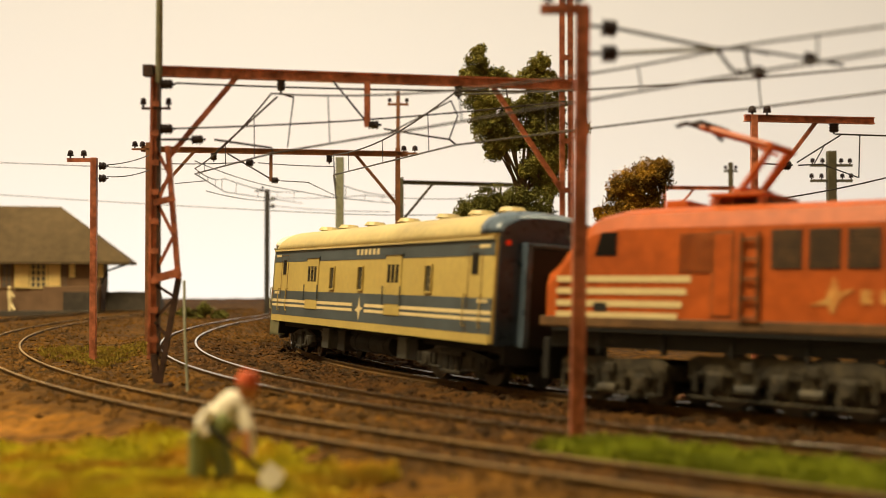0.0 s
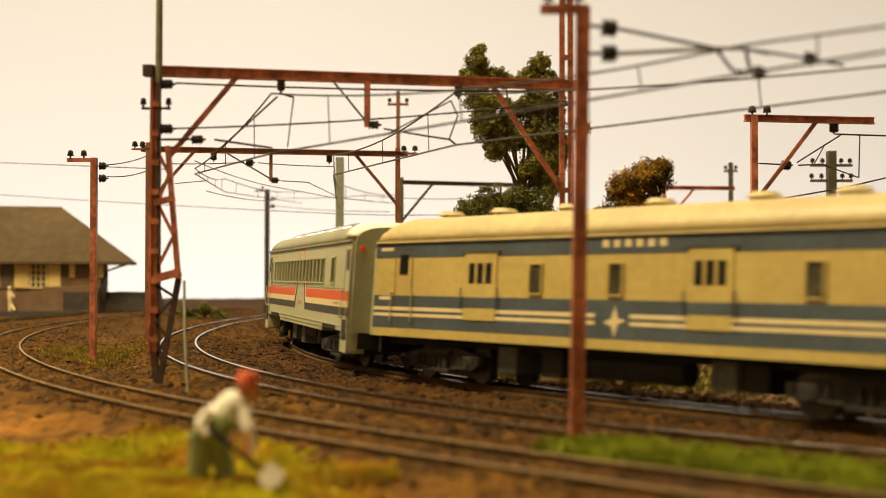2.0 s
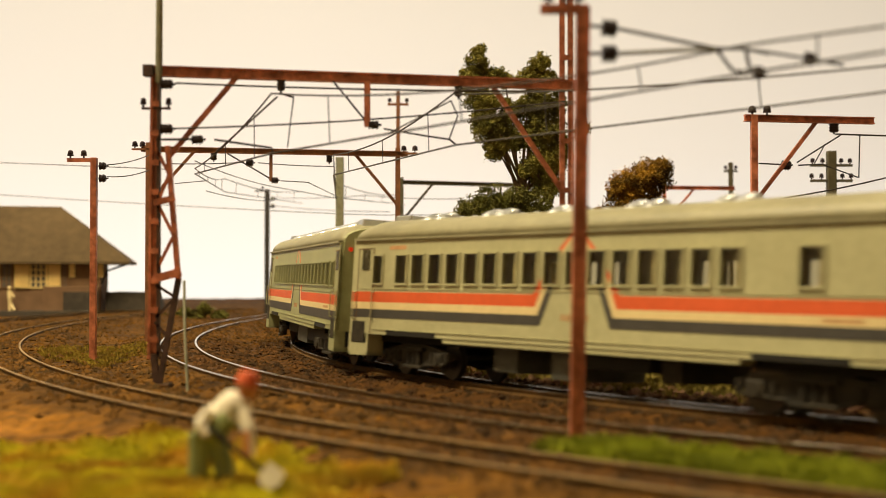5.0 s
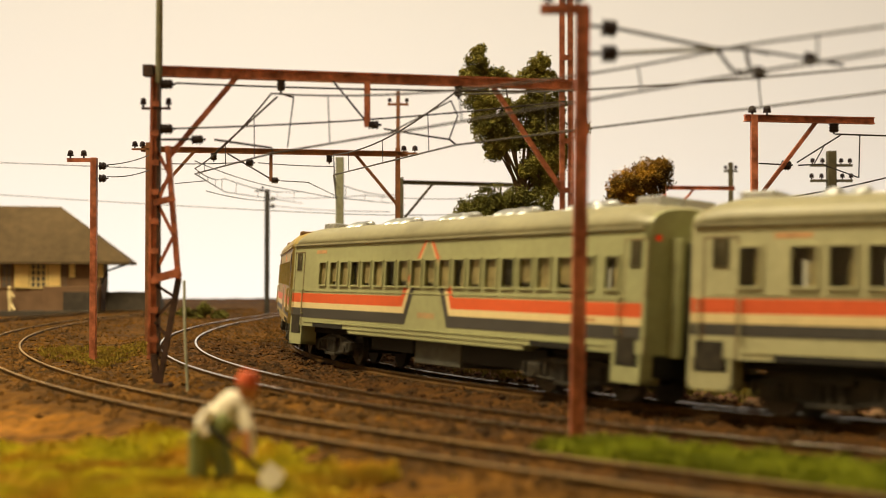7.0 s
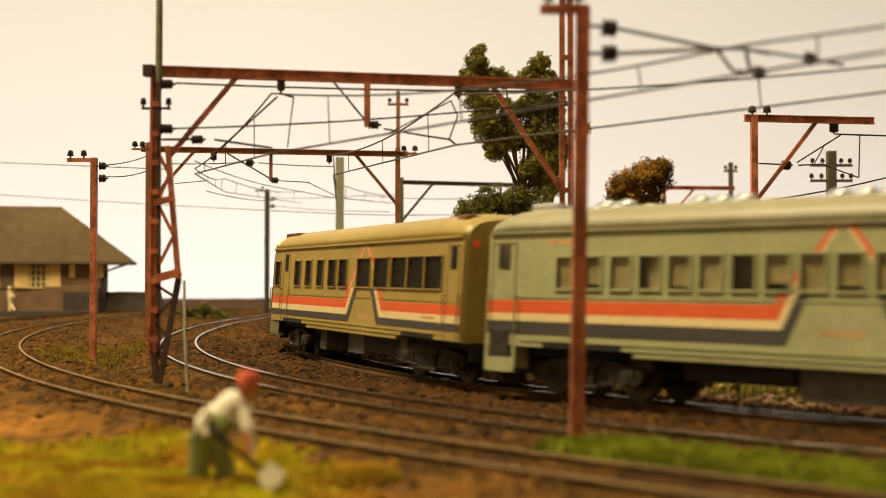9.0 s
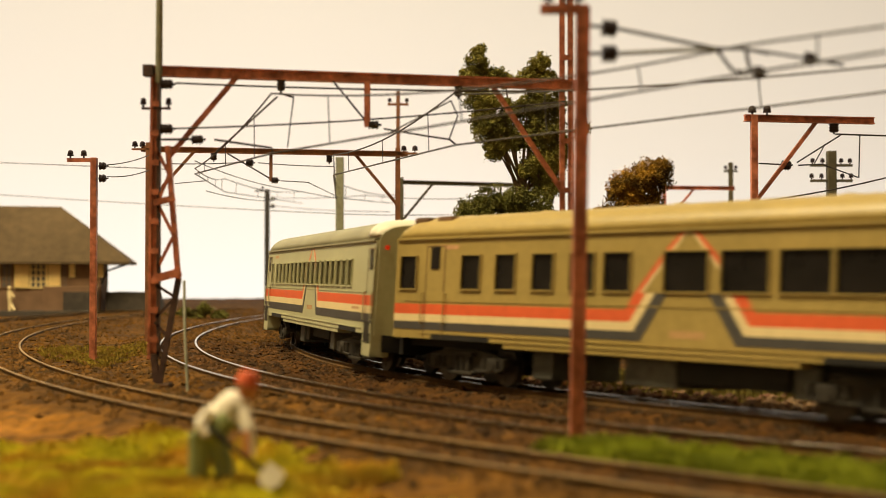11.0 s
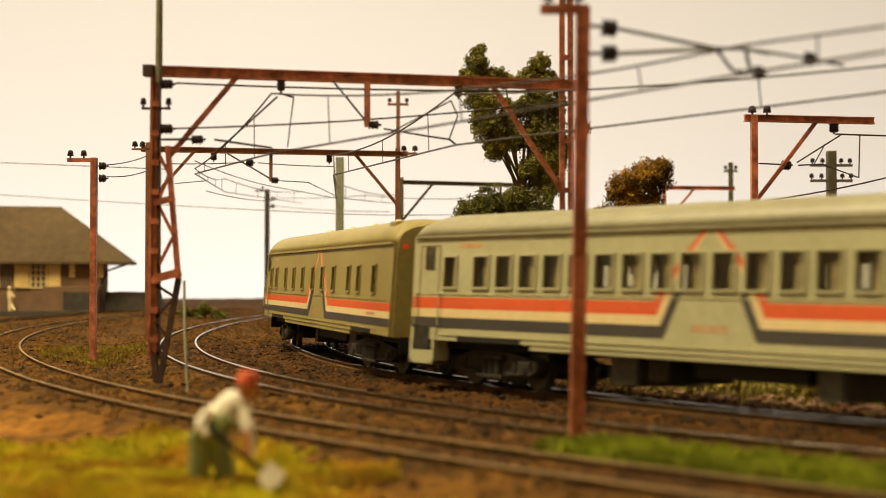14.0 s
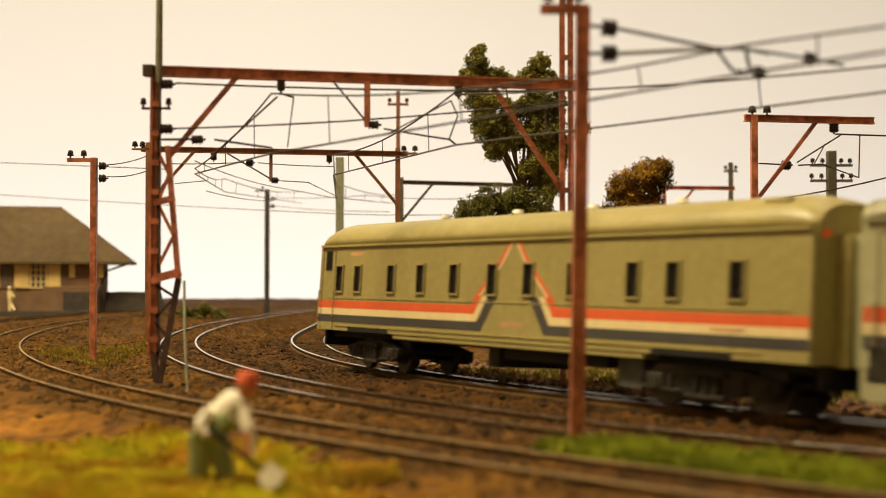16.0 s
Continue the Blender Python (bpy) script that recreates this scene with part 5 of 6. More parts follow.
def masts():
    portal_one()
    near_mast()
    t = far_portal(-11.55, 46.5, -1.85, 48.5, 7.5, "brown catenary portal over two tracks", material=M_WOODPOLE)
    for dx in (0.25, 0.7):
        pin(t, -1.85 + dx, 48.5, 7.55, 0.11)
    for dx in (-0.55, -0.25):
        pin(t, -11.55 + dx, 46.5, 7.5, 0.11)
    part("pin_arm", B(-1.85, -1.05, 48.4, 48.6, 7.48, 7.56), M_WOODPOLE, t)
    part("pin_arm", B(-12.2, -11.5, 46.4, 46.6, 7.46, 7.52), M_WOODPOLE, t)
    part("drop_post", beam(bmesh.new(), (-6.9, 47.5, 7.45), (-6.9, 47.5, 6.3), 0.12, 0.12), M_WOODPOLE, t)
    insulator("insulator", t, (-6.9, 47.5, 6.35), (1, 0.1, 0), 3, 0.12)
    insulator("insulator", t, (-9.1, 47.0, 7.4), (0, 0, -1), 3, 0.12)
    insulator("insulator", t, (-4.6, 47.9, 7.4), (0, 0, -1), 3, 0.12)
    insulator("insulator", t, (-7.9, 47.5, 7.05), (1, 0, 0), 3, 0.14)
    part("drop_brace", rod(bmesh.new(), (-8.6, 47.2, 7.4), (-6.9, 47.5, 6.4), 0.03, 6), M_WIRE, t)
    far_portal(-2.2, 63, 6.2, 66, 7.5, "dull olive-brown catenary portal behind the train", right=False, material=M_OLIVEPOLE)
    t = far_portal(9.85, 37.5, 13.5, 38.2, 7.52, "red-oxide cantilever mast over a track", right=False, top=0.1, drop=2.7, reach=2.15)
    for dx in (-0.05, 0.42):
        pin(t, 9.85 + dx, 37.5, 7.6, 0.12)
    insulator("insulator", t, (12.55, 38.0, 7.42), (0, 0, -1), 3, 0.14)
    insulator("insulator", t, (10.8, 37.8, 6.05), (1, 0, 0), 3, 0.14)
    far_portal(12.5, 67, 16.2, 67.5, 7.5, "red-oxide cantilever mast behind the train", right=False, brace=True)

    def pole(x, y, z0, z1, r, m, label, arms, olive=False):
        t = thing("telegraph_pole", label, "pole", group="line-side poles")
        part("post", B(x - r, x + r, y - r, y + r, z0, z1, 0.02), m, t)
        for dx0, dx1, z, pins in arms:
            part("arm", B(x + dx0, x + dx1, y - 0.07, y + 0.07, z - 0.06, z + 0.06), m, t)
            for p in pins:
                pin(t, x + p, y, z + 0.04, 0.1)
        return t

    t = pole(-11.75, 39.9, -0.6, 6.5, 0.105, M_RED, "red-oxide line pole with a short arm", [(-0.9, 0.1, 6.42, (-0.8, -0.35))])
    for z in (6.22, 5.8):
        insulator("insulator", t, (-11.6, 39.9, z), (1, 0, 0), 2, 0.12, 0.11)
    t = pole(-13.2, 89, -0.6, 9.0, 0.17, M_TAR, "dark brown line pole with a short arm", [(-0.9, 0.1, 8.9, (-0.35,))])
    for z in (8.3, 7.75):
        insulator("insulator", t, (-13.0, 89, z), (1, 0, 0), 2, 0.16, 0.16)
    pole(-5.4, 62, -0.6, 8.72, 0.2, M_GREENPOLE, "pale grey-green tubular line pole", [])
    pole(-2.35, 62, -0.6, 12.2, 0.10, M_WOODPOLE, "thin pole with two pin insulators", [(-0.55, 0.55, 11.5, (-0.45, 0.45))])
    pole(17.0, 70, -0.6, 9.2, 0.12, M_OLIVEPOLE, "thin distant olive-brown telegraph pole", [(-0.4, 0.4, 8.7, (-0.3, 0.3))])
    pole(17.7, 54, -0.6, 8.2, 0.19, M_OLIVEPOLE, "telegraph pole with two crossarms of insulators", [(-0.95, 0.95, 7.55, (-0.85, -0.4, 0.45, 0.85)), (-0.95, 0.95, 6.85, (-0.9, -0.45, 0.5, 0.9))])


masts()


def span(p, q, zm, zn, sag, n):
    """Contact wire from p to q, with a sagging messenger wire from height zm to zn above it and droppers between."""
    p, q = Vector(p), Vector(q)
    t = thing("overhead_wire", "dark contact and messenger wires with thin droppers over a track", "overhead wire", group="overhead wires")
    wire("contact_wire", [p, q], 0.026, "", None, t)
    hang = lambda f: p.lerp(q, f).to_2d().to_3d() + Vector((0, 0, zm + (zn - zm) * f - sag * 4 * f * (1 - f)))
    wire("messenger_wire", [hang(i / 12) for i in range(13)], 0.024, "", None, t)
    for i in range(n):
        f = (i + 0.55) / n
        wire("dropper", [p.lerp(q, f), hang(f - 0.006)], 0.014, "", None, t)


def strung(p, q, r=0.022, sag=0.0):
    """One wire between two points."""
    p, q = Vector(p), Vector(q)
    wire("line_wire", [p.lerp(q, i / 10) - Vector((0, 0, sag * 4 * (i / 10) * (1 - i / 10))) for i in range(11)], r, "thin dark wire strung between line-side masts", group="line-side wires")


def overhead():
    # over the running track, from the right to the far curve
    span((8.13, 21.7, 5.9), (13.0, 17.6, 5.9), 6.38, 6.6, 0.05, 2)
    span((0.31, 30.5, 5.89), (8.13, 21.7, 5.9), 7.2, 6.38, 0.1, 2)
    span((-4.4, 47.6, 6.57), (0.31, 30.5, 5.89), 7.39, 7.25, 0.35, 3)
    span((-5.6, 62.0, 6.6), (-4.4, 47.6, 6.57), 7.4, 7.39, 0.3, 4)
    span((-2.5, 78.0, 7.2), (-5.6, 62.0, 6.6), 7.9, 7.4, 0.3, 4)
    # over the nearer track
    span((4.74, 18.5, 5.69), (6.07, 16.2, 5.6), 6.14, 5.95, 0.0, 1)
    span((-4.28, 29.5, 5.57), (4.74, 18.5, 5.69), 7.07, 6.14, 0.32, 3)
    span((-9.78, 46.7, 6.54), (-4.28, 29.5, 5.57), 6.75, 7.07, 0.2, 3)
    span((-11.4, 62.0, 6.9), (-9.78, 46.7, 6.54), 7.6, 6.75, 0.2, 4)
    span((-9.5, 80.0, 7.4), (-11.4, 62.0, 6.9), 8.2, 7.6, 0.3, 4)
    # feeders along the first portal
    strung((-6.57, 29.0, 7.25), (3.2, 31.1, 7.38), 0.026, 0.06)
    strung((-6.66, 29.0, 6.13), (3.2, 31.0, 7.1), 0.024, 0.12)
    # pull-off arms of the first portal
    strung((-5.6, 29.0, 5.86), (-4.28, 29.5, 5.71), 0.03)
    strung((-4.28, 29.5, 5.71), (-4.22, 29.5, 5.55), 0.03)
    strung((-4.1, 29.6, 7.1), (-3.75, 29.7, 7.0), 0.026)
    strung((-3.75, 29.7, 7.02), (-3.9, 29.7, 5.75), 0.018)
    strung((-4.15, 29.6, 7.0), (-6.4, 33.0, 5.9), 0.026)
    strung((-1.5, 30.0, 6.25), (-0.49, 30.2, 6.1), 0.026)
    strung((-0.49, 30.2, 6.1), (0.2, 30.5, 6.03), 0.026)
    strung((0.16, 30.5, 6.05), (0.35, 30.5, 5.88), 0.03)
    strung((0.2, 30.5, 7.04), (0.38, 30.5, 6.65), 0.022)
    strung((0.38, 30.5, 6.65), (0.16, 30.5, 6.05), 0.022)
    strung((-1.4, 30.0, 6.12), (0.2, 30.4, 7.02), 0.022)
    # line poles on the left
    strung((-22.44, 60.0, 8.25), (-10.73, 46.5, 6.7), 0.02)
    strung((-28.03, 75.0, 7.64), (-5.44, 62.0, 5.75), 0.022, 0.05)
    strung((-5.44, 62.0, 5.75), (1.13, 66.0, 5.93), 0.022, 0.05)
    strung((-11.3, 39.9, 6.26), (-11.45, 46.5, 7.3), 0.02, 0.08)
    strung((-11.3, 39.9, 5.86), (-11.42, 46.4, 6.7), 0.02, 0.1)
    # second portal and the far poles
    strung((-10.76, 46.6, 6.93), (-8.0, 47.2, 7.04), 0.022, 0.03)
    strung((-7.4, 47.4, 7.04), (-4.43, 47.9, 6.94), 0.022, 0.03)
    strung((-6.5, 47.5, 6.33), (-5.45, 47.8, 6.29), 0.022)
    strung((-5.45, 47.8, 6.29), (-5.26, 60.0, 6.48), 0.02)
    strung((-9.84, 47.0, 7.08), (-8.12, 56.0, 6.75), 0.02, 0.1)
    strung((-8.12, 56.0, 6.75), (-5.44, 62.0, 6.55), 0.02)
    strung((-12.7, 89.0, 8.38), (-4.47, 70.0, 7.27), 0.024, 0.1)
    strung((-4.47, 70.0, 7.27), (1.13, 66.0, 6.81), 0.024, 0.1)
    strung((-12.7, 89.0, 7.75), (-2.96, 66.0, 6.08), 0.024, 0.1)
    strung((-10.51, 46.5, 6.14), (-9.99, 50.0, 6.53), 0.02)
    strung((-9.99, 50.0, 6.1), (-8.69, 60.0, 6.3), 0.02, 0.1)
    # the cantilever mast behind the train
    strung((12.6, 38.0, 7.07), (22.0, 38.0, 6.95), 0.03, 0.06)
    strung((12.75, 38.0, 7.03), (11.3, 37.8, 6.14), 0.026)
    strung((10.0, 37.5, 6.08), (10.95, 37.75, 6.06), 0.026)
    strung((11.35, 37.8, 6.05), (12.16, 38.0, 6.1), 0.026)
    strung((12.23, 37.9, 6.74), (11.86, 37.9, 6.07), 0.02)
    strung((12.16, 38.0, 6.1), (13.3, 38.0, 5.68), 0.022)
    strung((13.38, 38.0, 7.03), (13.37, 38.1, 5.67), 0.022)
    strung((8.6, 37.0, 4.7), (14.28, 38.2, 5.68), 0.028, 0.1)
    strung((14.28, 38.2, 5.68), (22.0, 38.4, 6.3), 0.028, 0.1)


overhead()


# ---- trees and plants ----
def leaf(vs, fs, x, y, z, s):
    b = len(vs)
    a = Vector((random.gauss(0, 1), random.gauss(0, 1), random.gauss(0, 1))).normalized() * s
    c = a.cross(Vector((random.gauss(0, 1), random.gauss(0, 1), random.gauss(0, 1)))).normalized() * s * 0.6
    p = Vector((x, y, z))
    for v in (p - a, p + c, p + a, p - c):
        vs.append(tuple(v))
    fs.append((b, b + 1, b + 2, b + 3))


def tree(name, label, x, y, clumps, trunk, n, leafsize, material, category="tree", limbs=True):
    """clumps: centre and radii of each cloud of foliage, from the foot of the tree."""
    t = thing(name, label, category, kpose(x, y, 0))
    if limbs:
        bm = bmesh.new()
        rod(bm, (0, 0, -0.6), (0.1, 0, trunk * 0.5), 0.18, 8, 0.14)
        rod(bm, (0.1, 0, trunk * 0.5), (0.0, 0, trunk), 0.14, 8, 0.10)
        for c, r in clumps:
            rod(bm, (0.0, 0, trunk * random.uniform(0.8, 1.0)), (c[0], c[1], c[2]), 0.06, 6, 0.02)
            for _ in range(4):
                e = [c[i] + random.uniform(-0.7, 0.7) * r[i] for i in range(3)]
                rod(bm, c, e, 0.035, 5, 0.012)
        part("trunk", bm, M_BARK, t, "brown trunk and limbs")
    vs, fs = [], []
    tot = sum(r[0] * r[2] for c, r in clumps)
    for c, r in clumps:
        k = int(n * r[0] * r[2] / tot)
        subs = []
        for _ in range(max(12, k // 80)):
            d = Vector((random.gauss(0, 1), random.gauss(0, 1), random.gauss(0, 1))).normalized() * random.uniform(0.25, 1.0)
            subs.append((Vector((c[0] + d.x * r[0], c[1] + d.y * r[1], c[2] + d.z * r[2])), random.uniform(0.16, 0.42) * min(r) + 0.04))
        for _ in range(k):
            p, q = random.choice(subs)
            d = Vector((random.gauss(0, 1), random.gauss(0, 1), random.gauss(0, 1))).normalized() * q * random.uniform(0.35, 1.0)
            if random.random() < 0.04:
                d *= 1.7
            leaf(vs, fs, *(p + d), random.uniform(0.6, 1.3) * leafsize)
    me = bpy.data.meshes.new("crown")
    me.from_pydata([(a * K, b * K, c * K) for a, b, c in vs], [], fs)
    me.materials.append(material)
    cr = new("crown", me)
    cr.parent = t
    return t


tree("tree", "tall gum tree with two ragged olive-green crowns behind the train", 2.7, 41,
     [((-1.45, 0, 10.0), (0.38, 0.4, 0.5)), ((-1.75, 0.1, 9.35), (0.5, 0.5, 0.45)), ((-0.95, 0, 9.45), (0.38, 0.4, 0.36)), ((-0.55, 0, 9.3), (0.3, 0.3, 0.28)), ((-1.3, 0, 8.5), (0.68, 0.6, 0.55)), ((-1.0, 0, 7.7), (0.75, 0.7, 0.6)), ((-0.85, 0, 6.95), (0.55, 0.5, 0.42)),
      ((0.62, 0, 9.85), (0.4, 0.4, 0.36)), ((0.3, 0, 9.35), (0.5, 0.5, 0.4)), ((0.95, 0, 9.3), (0.34, 0.4, 0.45)), ((0.5, 0, 8.4), (0.7, 0.6, 0.6)), ((0.75, 0, 7.5), (0.85, 0.7, 0.62)), ((0.85, 0, 6.5), (0.75, 0.7, 0.62)), ((0.9, 0, 5.6), (0.6, 0.6, 0.5)), ((2.1, 0, 7.65), (0.28, 0.3, 0.45)), ((0.1, 0, 7.3), (0.4, 0.4, 0.4)), ((-0.3, 0, 8.15), (0.45, 0.45, 0.5)), ((-0.3, 0, 7.2), (0.4, 0.4, 0.45)), ((1.35, 0, 6.95), (0.36, 0.5, 0.7)), ((0.25, 0, 6.2), (0.42, 0.45, 0.42)), ((1.3, 0, 8.4), (0.3, 0.4, 0.6))],
     5.8, 100000, 0.046, M_LEAF)
tree("bush", "rounded dark olive bush behind the train", 1.9, 39.5,
     [((-1.0, 0, 4.6), (0.62, 0.7, 0.62)), ((-0.3, 0, 4.95), (0.75, 0.7, 0.55)), ((0.55, 0, 4.9), (0.7, 0.7, 0.6)), ((1.25, 0, 4.65), (0.6, 0.7, 0.7)), ((0.2, 0, 3.9), (1.6, 0.8, 0.9)), ((0.2, 0, 2.4), (1.7, 0.8, 1.4))], 3.0, 60000, 0.046, M_LEAFDARK, "bush")
tree("tree", "small tree with golden-brown autumn leaves", 7.6, 46,
     [((0.3, 0, 6.2), (0.9, 0.8, 0.9)), ((0.9, 0, 6.6), (0.5, 0.6, 0.6)), ((-0.6, 0, 5.9), (0.7, 0.7, 0.8)), ((0.0, 0, 5.0), (1.1, 0.8, 0.9)), ((-1.3, 0, 5.0), (0.5, 0.5, 0.4)), ((0.2, 0, 3.6), (1.0, 0.8, 1.2))], 4.5, 48000, 0.05, M_LEAFGOLD)
tree("bush", "low dark green bush beside the far track", -16.3, 80,
     [((-1.0, 0, -0.1), (0.9, 0.7, 0.45)), ((0.2, 0, 0.1), (0.6, 0.6, 0.55)), ((1.3, 0, -0.2), (0.9, 0.7, 0.35)), ((-2.0, 0, -0.3), (0.7, 0.7, 0.3))], 0.2, 7000, 0.1, M_LEAFDARK, "bush", limbs=False)


def blade(vs, fs, x, y, z, s):
    b = len(vs)
    a = random.uniform(0, TAU)
    w = 0.018 + 0.014 * random.random()
    dx, dy = math.cos(a) * w, math.sin(a) * w
    lx, ly = random.gauss(0, 0.3) * s, random.gauss(0, 0.3) * s
    vs.extend([(x - dx, y - dy, z - 0.03), (x + dx, y + dy, z - 0.03), (x + lx * 0.4 + dx * 0.7, y + ly * 0.4 + dy * 0.7, z + s * 0.6), (x + lx, y + ly, z + s)])
    fs.append((b, b + 1, b + 2))
    fs.append((b, b + 2, b + 3))


def grass_patch(label, cx, cy, rx, ry, turn, n, size, material, clear=1.15):
    xs, ys = [], []
    c, s = math.cos(turn), math.sin(turn)
    while len(xs) < n:
        u, v = random.uniform(-1.1, 1.1), random.uniform(-1.1, 1.1)
        x, y = cx + u * rx * c - v * ry * s, cy + u * rx * s + v * ry * c
        if u * u + v * v < 0.75 + 0.7 * noise.noise(Vector((x * 0.9, y * 0.9, 4.0))) + 0.5 * noise.noise(Vector((x * 3.0, y * 3.0, 1.0))) + random.uniform(-0.4, 0.3) and min(abs(float(ln.distance(np.array([x]), np.array([y]))[0])) for ln in LINES) > clear:
            xs.append(x), ys.append(y)
    X, Y = np.array(xs), np.array(ys)
    Z = ground_height(X, Y)
    scatter("grass", label, "grass", list(zip(X, Y, Z)), [random.uniform(0.5, 1.25) * size for _ in xs], blade, material)


grass_patch("yellow-green static grass in the foreground", -4.7, 16.15, 5.2, 3.2, -0.72, 96000, 0.095, M_GRASS)
grass_patch("fresh green tall grass beside the near track", 5.0, 15.3, 4.4, 1.45, -0.72, 34000, 0.18, M_GRASSDARK, 0.8)
grass_patch("short yellowish grass around the line pole", -12.2, 42.0, 2.2, 6.0, 0.2, 14000, 0.08, M_GRASSDRY)
grass_patch("straw-coloured tufts of grass behind the train", 7.5, 30.0, 8.0, 2.6, -0.7, 14000, 0.26, M_STRAW)
tree("bush", "low scrub on the bank behind the train", 7.0, 27.5,
     [((-2.0, 1.8, -0.1), (0.8, 0.5, 0.4)), ((-0.5, 0.6, -0.1), (0.9, 0.5, 0.4)), ((1.2, -0.4, -0.1), (0.9, 0.5, 0.45)), ((2.8, -1.2, -0.1), (0.9, 0.5, 0.4))], 0.2, 5000, 0.05, M_STRAW, "bush", limbs=False)


def rubble():
    xs, ys = [], []
    for _ in range(900):
        s = random.uniform(12, 44)
        p = LINE3.off(s, random.uniform(2.2, 4.6))
        xs.append(p.x), ys.append(p.y)
    X, Y = np.array(xs), np.array(ys)
    scatter("rubble", "pale and reddish rubble stones behind the train", "rubble", list(zip(X, Y, ground_height(X, Y) + 0.05)), [random.uniform(0.05, 0.17) for _ in xs], stone, M_RUBBLE)


rubble()


# ---- the station ----
def station():
    turn = Matrix.Translation((-25.1 * K, 87 * K, 0)) @ Matrix.Rotation(0.2, 4, "Z") @ Matrix.Translation((25.1 * K, -87 * K, 0))
    t = thing("station_building", "brown station house with a hipped roof and cream shutters", "building", turn)
    y0 = 87.0
    x1 = -25.1
    x0 = -46.0
    part("wall", B(x0, x1, y0, y0 + 7, -0.6, 4.0), M_STWALL, t, "brown rendered wall")
    bm = bmesh.new()
    e, r = 3.55, 7.75
    P = [(x0 - 2, y0 - 0.8, e), (x1 + 2.1, y0 - 0.8, e), (x1 + 2.1, y0 + 9.2, e), (x0 - 2, y0 + 9.2, e), (x0 + 3.5, y0 + 3.5, r), (x1 - 3.2, y0 + 3.5, r)]
    v = [bm.verts.new(p) for p in P] + [bm.verts.new((a, b, c - 0.18)) for a, b, c in P[:4]]
    for f in ((0, 1, 5, 4), (1, 2, 5), (2, 3, 4, 5), (3, 0, 4), (6, 7, 1, 0), (7, 8, 2, 1), (8, 9, 3, 2), (9, 6, 0, 3), (9, 8, 7, 6)):
        bm.faces.new([v[i] for i in f])
    bmesh.ops.recalc_face_normals(bm, faces=bm.faces)
    part("roof", bm, M_ROOFTILE, t, "dull brown hipped roof")
    for xa, xb in ((-31.1, -30.1), (-28.75, -27.9), (-33.4, -32.1)):
        sh = part("shutter", B(xa, xb, y0 - 0.14, y0, 1.6, 3.45, 0.02), M_STCREAM, t, "cream slatted shutter")
        for k in range(9):
            part("slat", B(xa + 0.08, xb - 0.08, y0 - 0.19, y0 - 0.13, 1.7 + k * 0.19, 1.8 + k * 0.19), M_STCREAM, sh)
    for xa, xb in ((-30.05, -28.8), (-32.05, -31.2), (-27.85, -27.35)):
        w = part("window", B(xa, xb, y0 - 0.08, y0, 1.6, 3.45, 0.01), M_STCREAM if xb - xa > 1 else M_STWALL, t)
        n = 3 if xb - xa > 1 else 2
        for i in range(n):
            for k in range(4):
                a = xa + 0.14 + i * (xb - xa - 0.2) / n
                part("pane", B(a, a + (xb - xa - 0.2) / n - 0.1, y0 - 0.1, y0 - 0.07, 1.7 + k * 0.43, 2.05 + k * 0.43), M_STGREY, w)
    for x in (-27.3, -25.3):
        part("quoin", B(x, x + 0.4, y0 - 0.1, y0 + 0.02, 2.4, 3.5), M_STCREAM, t, "cream corner board")
    wire("eave_bracket", [(x1 + 0.05, y0, 1.9), (x1 + 0.5, y0, 2.9), (x1 + 2.0, y0 - 0.1, 3.4)], 0.09, "", M_UNDER, t)
    part("lean_to", B(-29.0, -25.2, y0 - 1.0, y0 - 0.1, -0.55, 1.75, 0.03), M_STWALL, t)
    # flat dark plate: the lean-to's shaded hollow put into colour
    part("recess_shade", B(-27.6, -25.2, y0 - 1.08, y0 - 0.98, 0.0, 1.35), M_CONC, t)
    bm = prism(bmesh.new(), [(-25.0, -0.6), (-21.2, -0.6), (-21.9, 1.25), (-25.0, 1.3)], y0 + 1.0, y0 + 5)
    solid("platform_ramp", bm, M_CONC, "dark low platform wall beside the station", "platform")
    solid("platform", B(-60, -25.3, y0 - 1.8, y0 + 5, -0.7, 0.0, 0.03), M_CONC, "dark station platform", "platform", turn, kind="structure")


station()


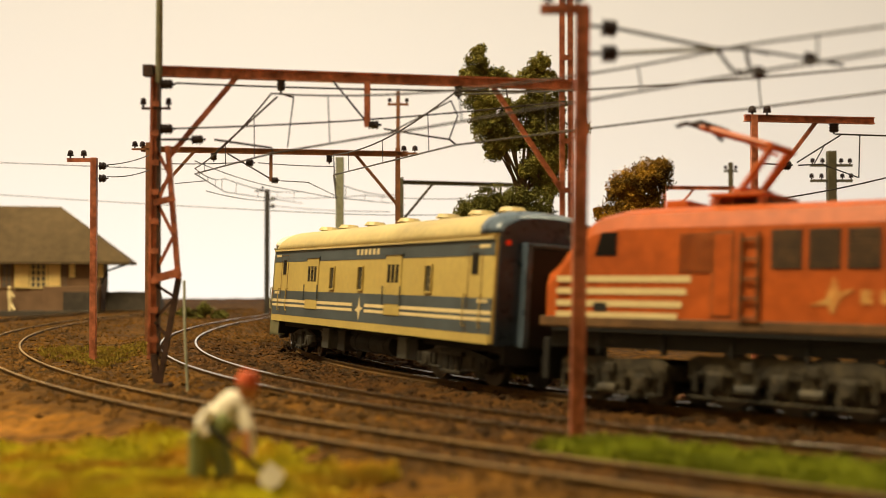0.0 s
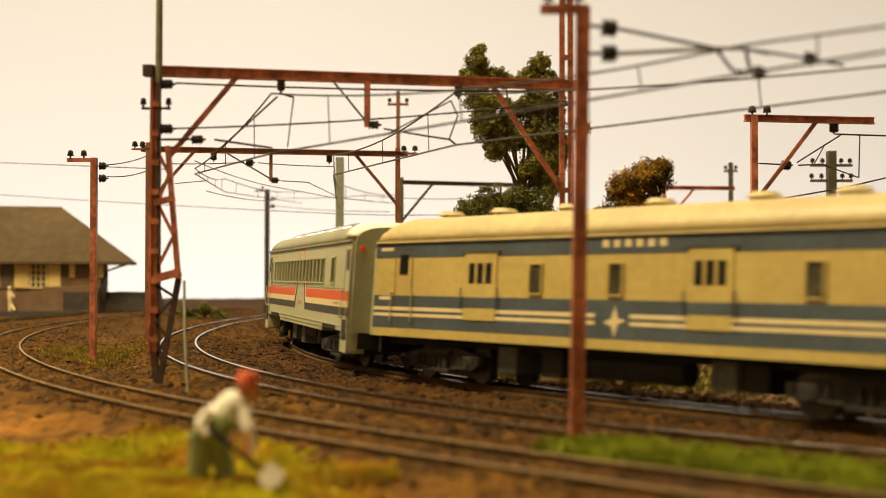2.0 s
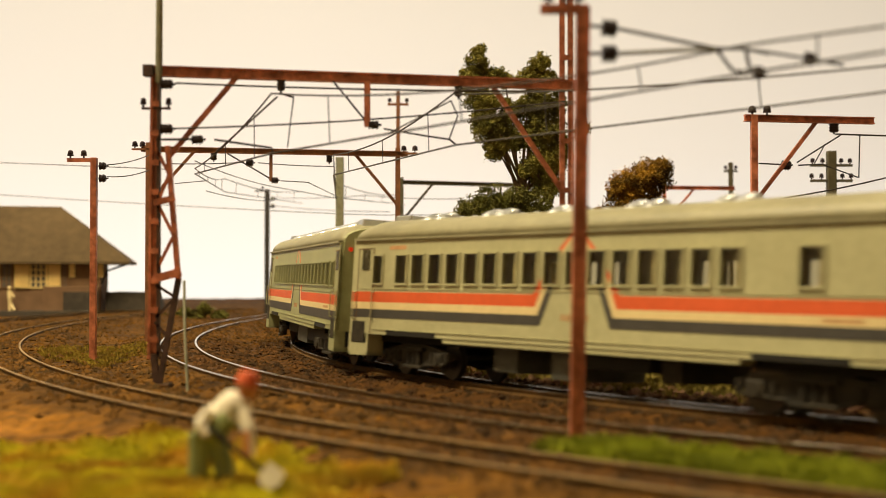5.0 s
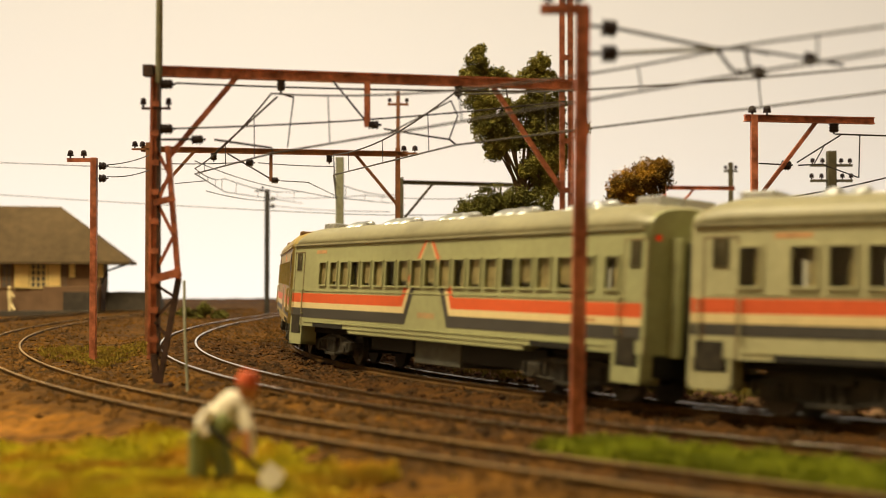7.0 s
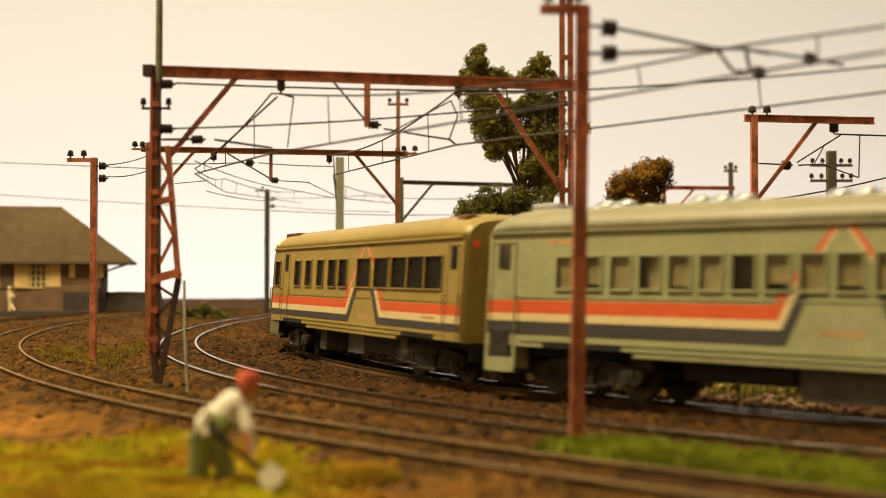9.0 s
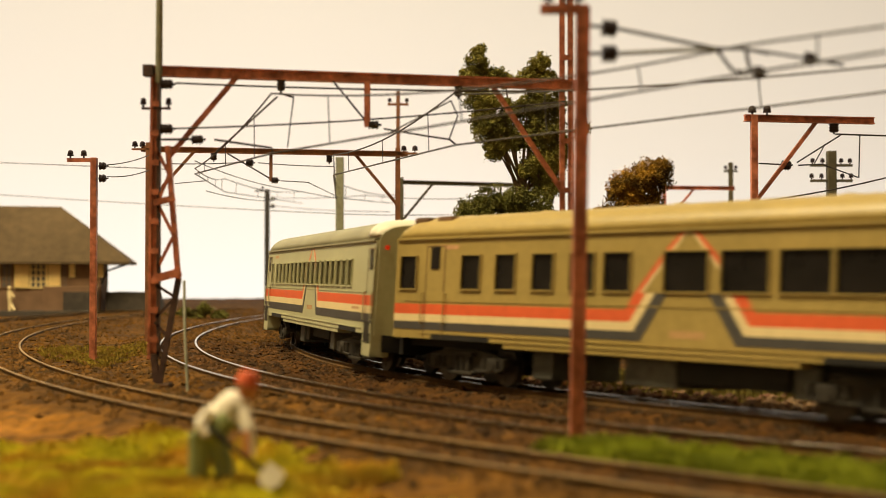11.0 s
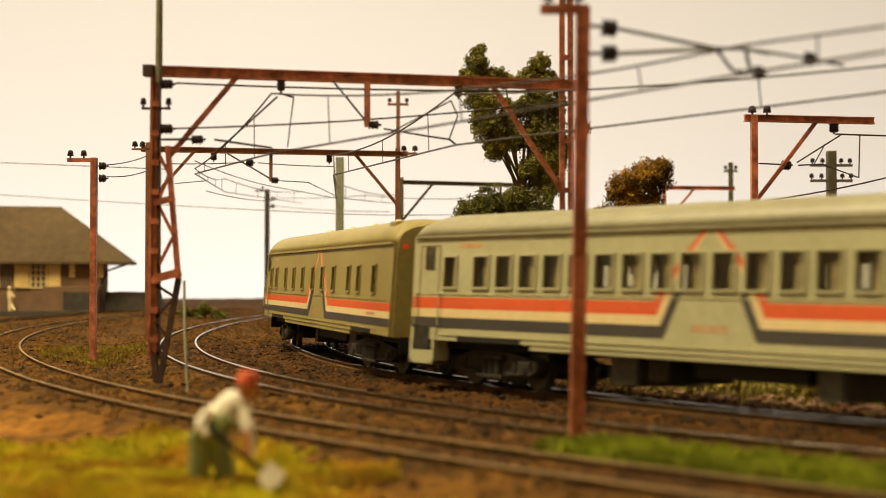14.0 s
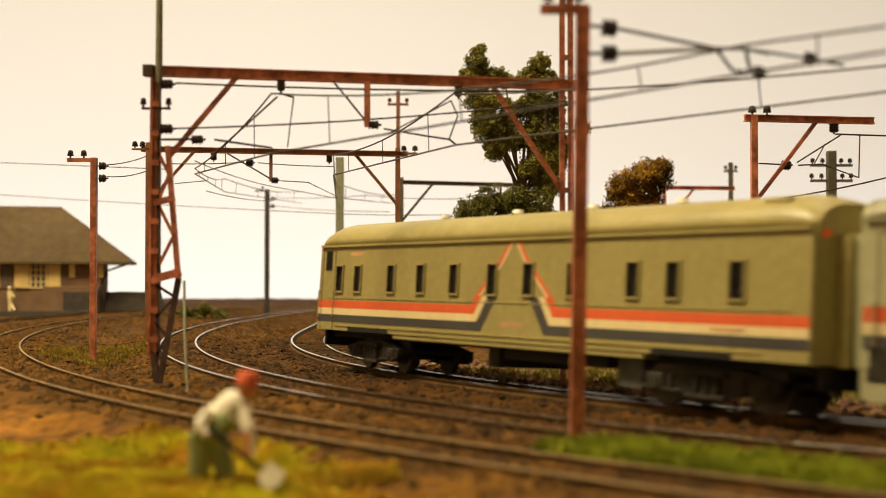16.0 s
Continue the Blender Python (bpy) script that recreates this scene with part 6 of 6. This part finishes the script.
# ---- small figures ----
def figure_worker():
    """A painted toy worker who bends over a shovel."""
    bm = bmesh.new()
    rod(bm, (-0.36, 0.0, 0.0), (-0.32, 0.02, 0.8), 0.12, 10, 0.15, 0)
    rod(bm, (0.06, 0.06, 0.0), (-0.14, 0.05, 0.8), 0.12, 10, 0.15, 0)
    rod(bm, (-0.36, 0.03, 0.80), (-0.08, 0.03, 0.82), 0.18, 10, 0.18, 0)
    rod(bm, (-0.24, 0.04, 0.84), (0.12, 0.0, 1.14), 0.21, 12, 0.22, 1)
    rod(bm, (-0.12, -0.14, 0.80), (0.08, -0.14, 1.02), 0.14, 12, 0.13, 0)
    ball(bm, (0.1, 0.0, 1.14), 0.215, 10, 8)
    for f in bm.faces:
        if f.calc_center_median().z > 1.1 and f.calc_center_median().x > -0.05:
            f.material_index = 1
    rod(bm, (-0.16, -0.18, 1.1), (-0.27, -0.26, 0.90), 0.10, 8, 0.085, 1)
    rod(bm, (-0.27, -0.26, 0.92), (-0.16, -0.30, 0.82), 0.08, 8, 0.07, 1)
    rod(bm, (0.24, -0.1, 1.12), (0.33, -0.22, 0.85), 0.10, 8, 0.085, 1)
    rod(bm, (0.33, -0.22, 0.86), (0.36, -0.30, 0.55), 0.08, 8, 0.07, 1)
    rod(bm, (0.15, -0.02, 1.2), (0.27, -0.03, 1.33), 0.075, 8, 0.09, 2)
    n = len(bm.faces)
    ball(bm, (0.30, -0.03, 1.38), 0.13, 10, 8, 1.15)
    bm.faces.ensure_lookup_table()
    for f in list(bm.faces)[n:]:
        f.material_index = 2
    rod(bm, (0.27, -0.03, 1.43), (0.32, -0.03, 1.58), 0.155, 12, 0.11, 3)
    skin = mat("toy_skin", (0.45, 0.17, 0.05), 0.6, vary=0.1)
    cap = mat("toy_cap", (0.60, 0.10, 0.025), 0.6, vary=0.1)
    green = mat("toy_green", (0.25, 0.29, 0.10), 0.7, vary=0.15)
    solid("toy_figure", bm, [green, M_WHITE, skin, cap], "painted toy worker figurine in green overalls bending over", "figurine", kpose(-2.78, 15.2, -0.28))
    t = thing("shovel", "toy shovel with a dark shaft and white blade", "shovel", kpose(-2.78, 15.2, -0.28))
    part("shaft", rod(bmesh.new(), (-0.18, -0.3, 0.92), (0.52, -0.34, 0.38), 0.035, 8), M_UNDER, t)
    bm = prism(bmesh.new(), [(-0.12, 0.17), (0.12, 0.17), (0.14, 0.0), (0.08, -0.12), (-0.08, -0.12), (-0.14, 0.0)], -0.03, 0.03)
    part("blade", bm, M_WHITE, t, "white blade", kpose(0.62, -0.36, 0.28, -25, 35, 0))
    bm = bmesh.new()
    rod(bm, (0, 0, 0), (0, 0, 0.85), 0.14, 8, 0.16, 0)
    rod(bm, (0, 0, 0.85), (-0.05, 0, 1.45), 0.2, 8, 0.16, 0)
    ball(bm, (-0.05, 0, 1.62), 0.14, 8, 6, 1.2)
    rod(bm, (0.1, 0, 1.3), (0.35, -0.1, 0.95), 0.06, 6, 0.05, 0)
    rod(bm, (0.05, 0, 0.5), (0.4, -0.2, 0.05), 0.1, 6, 0.08, 0)
    solid("toy_figure", bm, M_CREAMST, "small pale toy figurine on the station platform", "figurine", kpose(-30.9, 84.8, 0.02))


figure_worker()

# ---- sleepers, many and small ----
sleepers(TRACK3, LINE3, -18, 48)
sleepers(TRACK2, LINE2, -25, 62)
sleepers(TRACK1, LINE1, -5, LINE1.s[-1] - 2)
sleepers(TRACK0, LINE0, LINE0.s[0] + 2, LINE0.s[-1] - 2, 1.2)

motions()
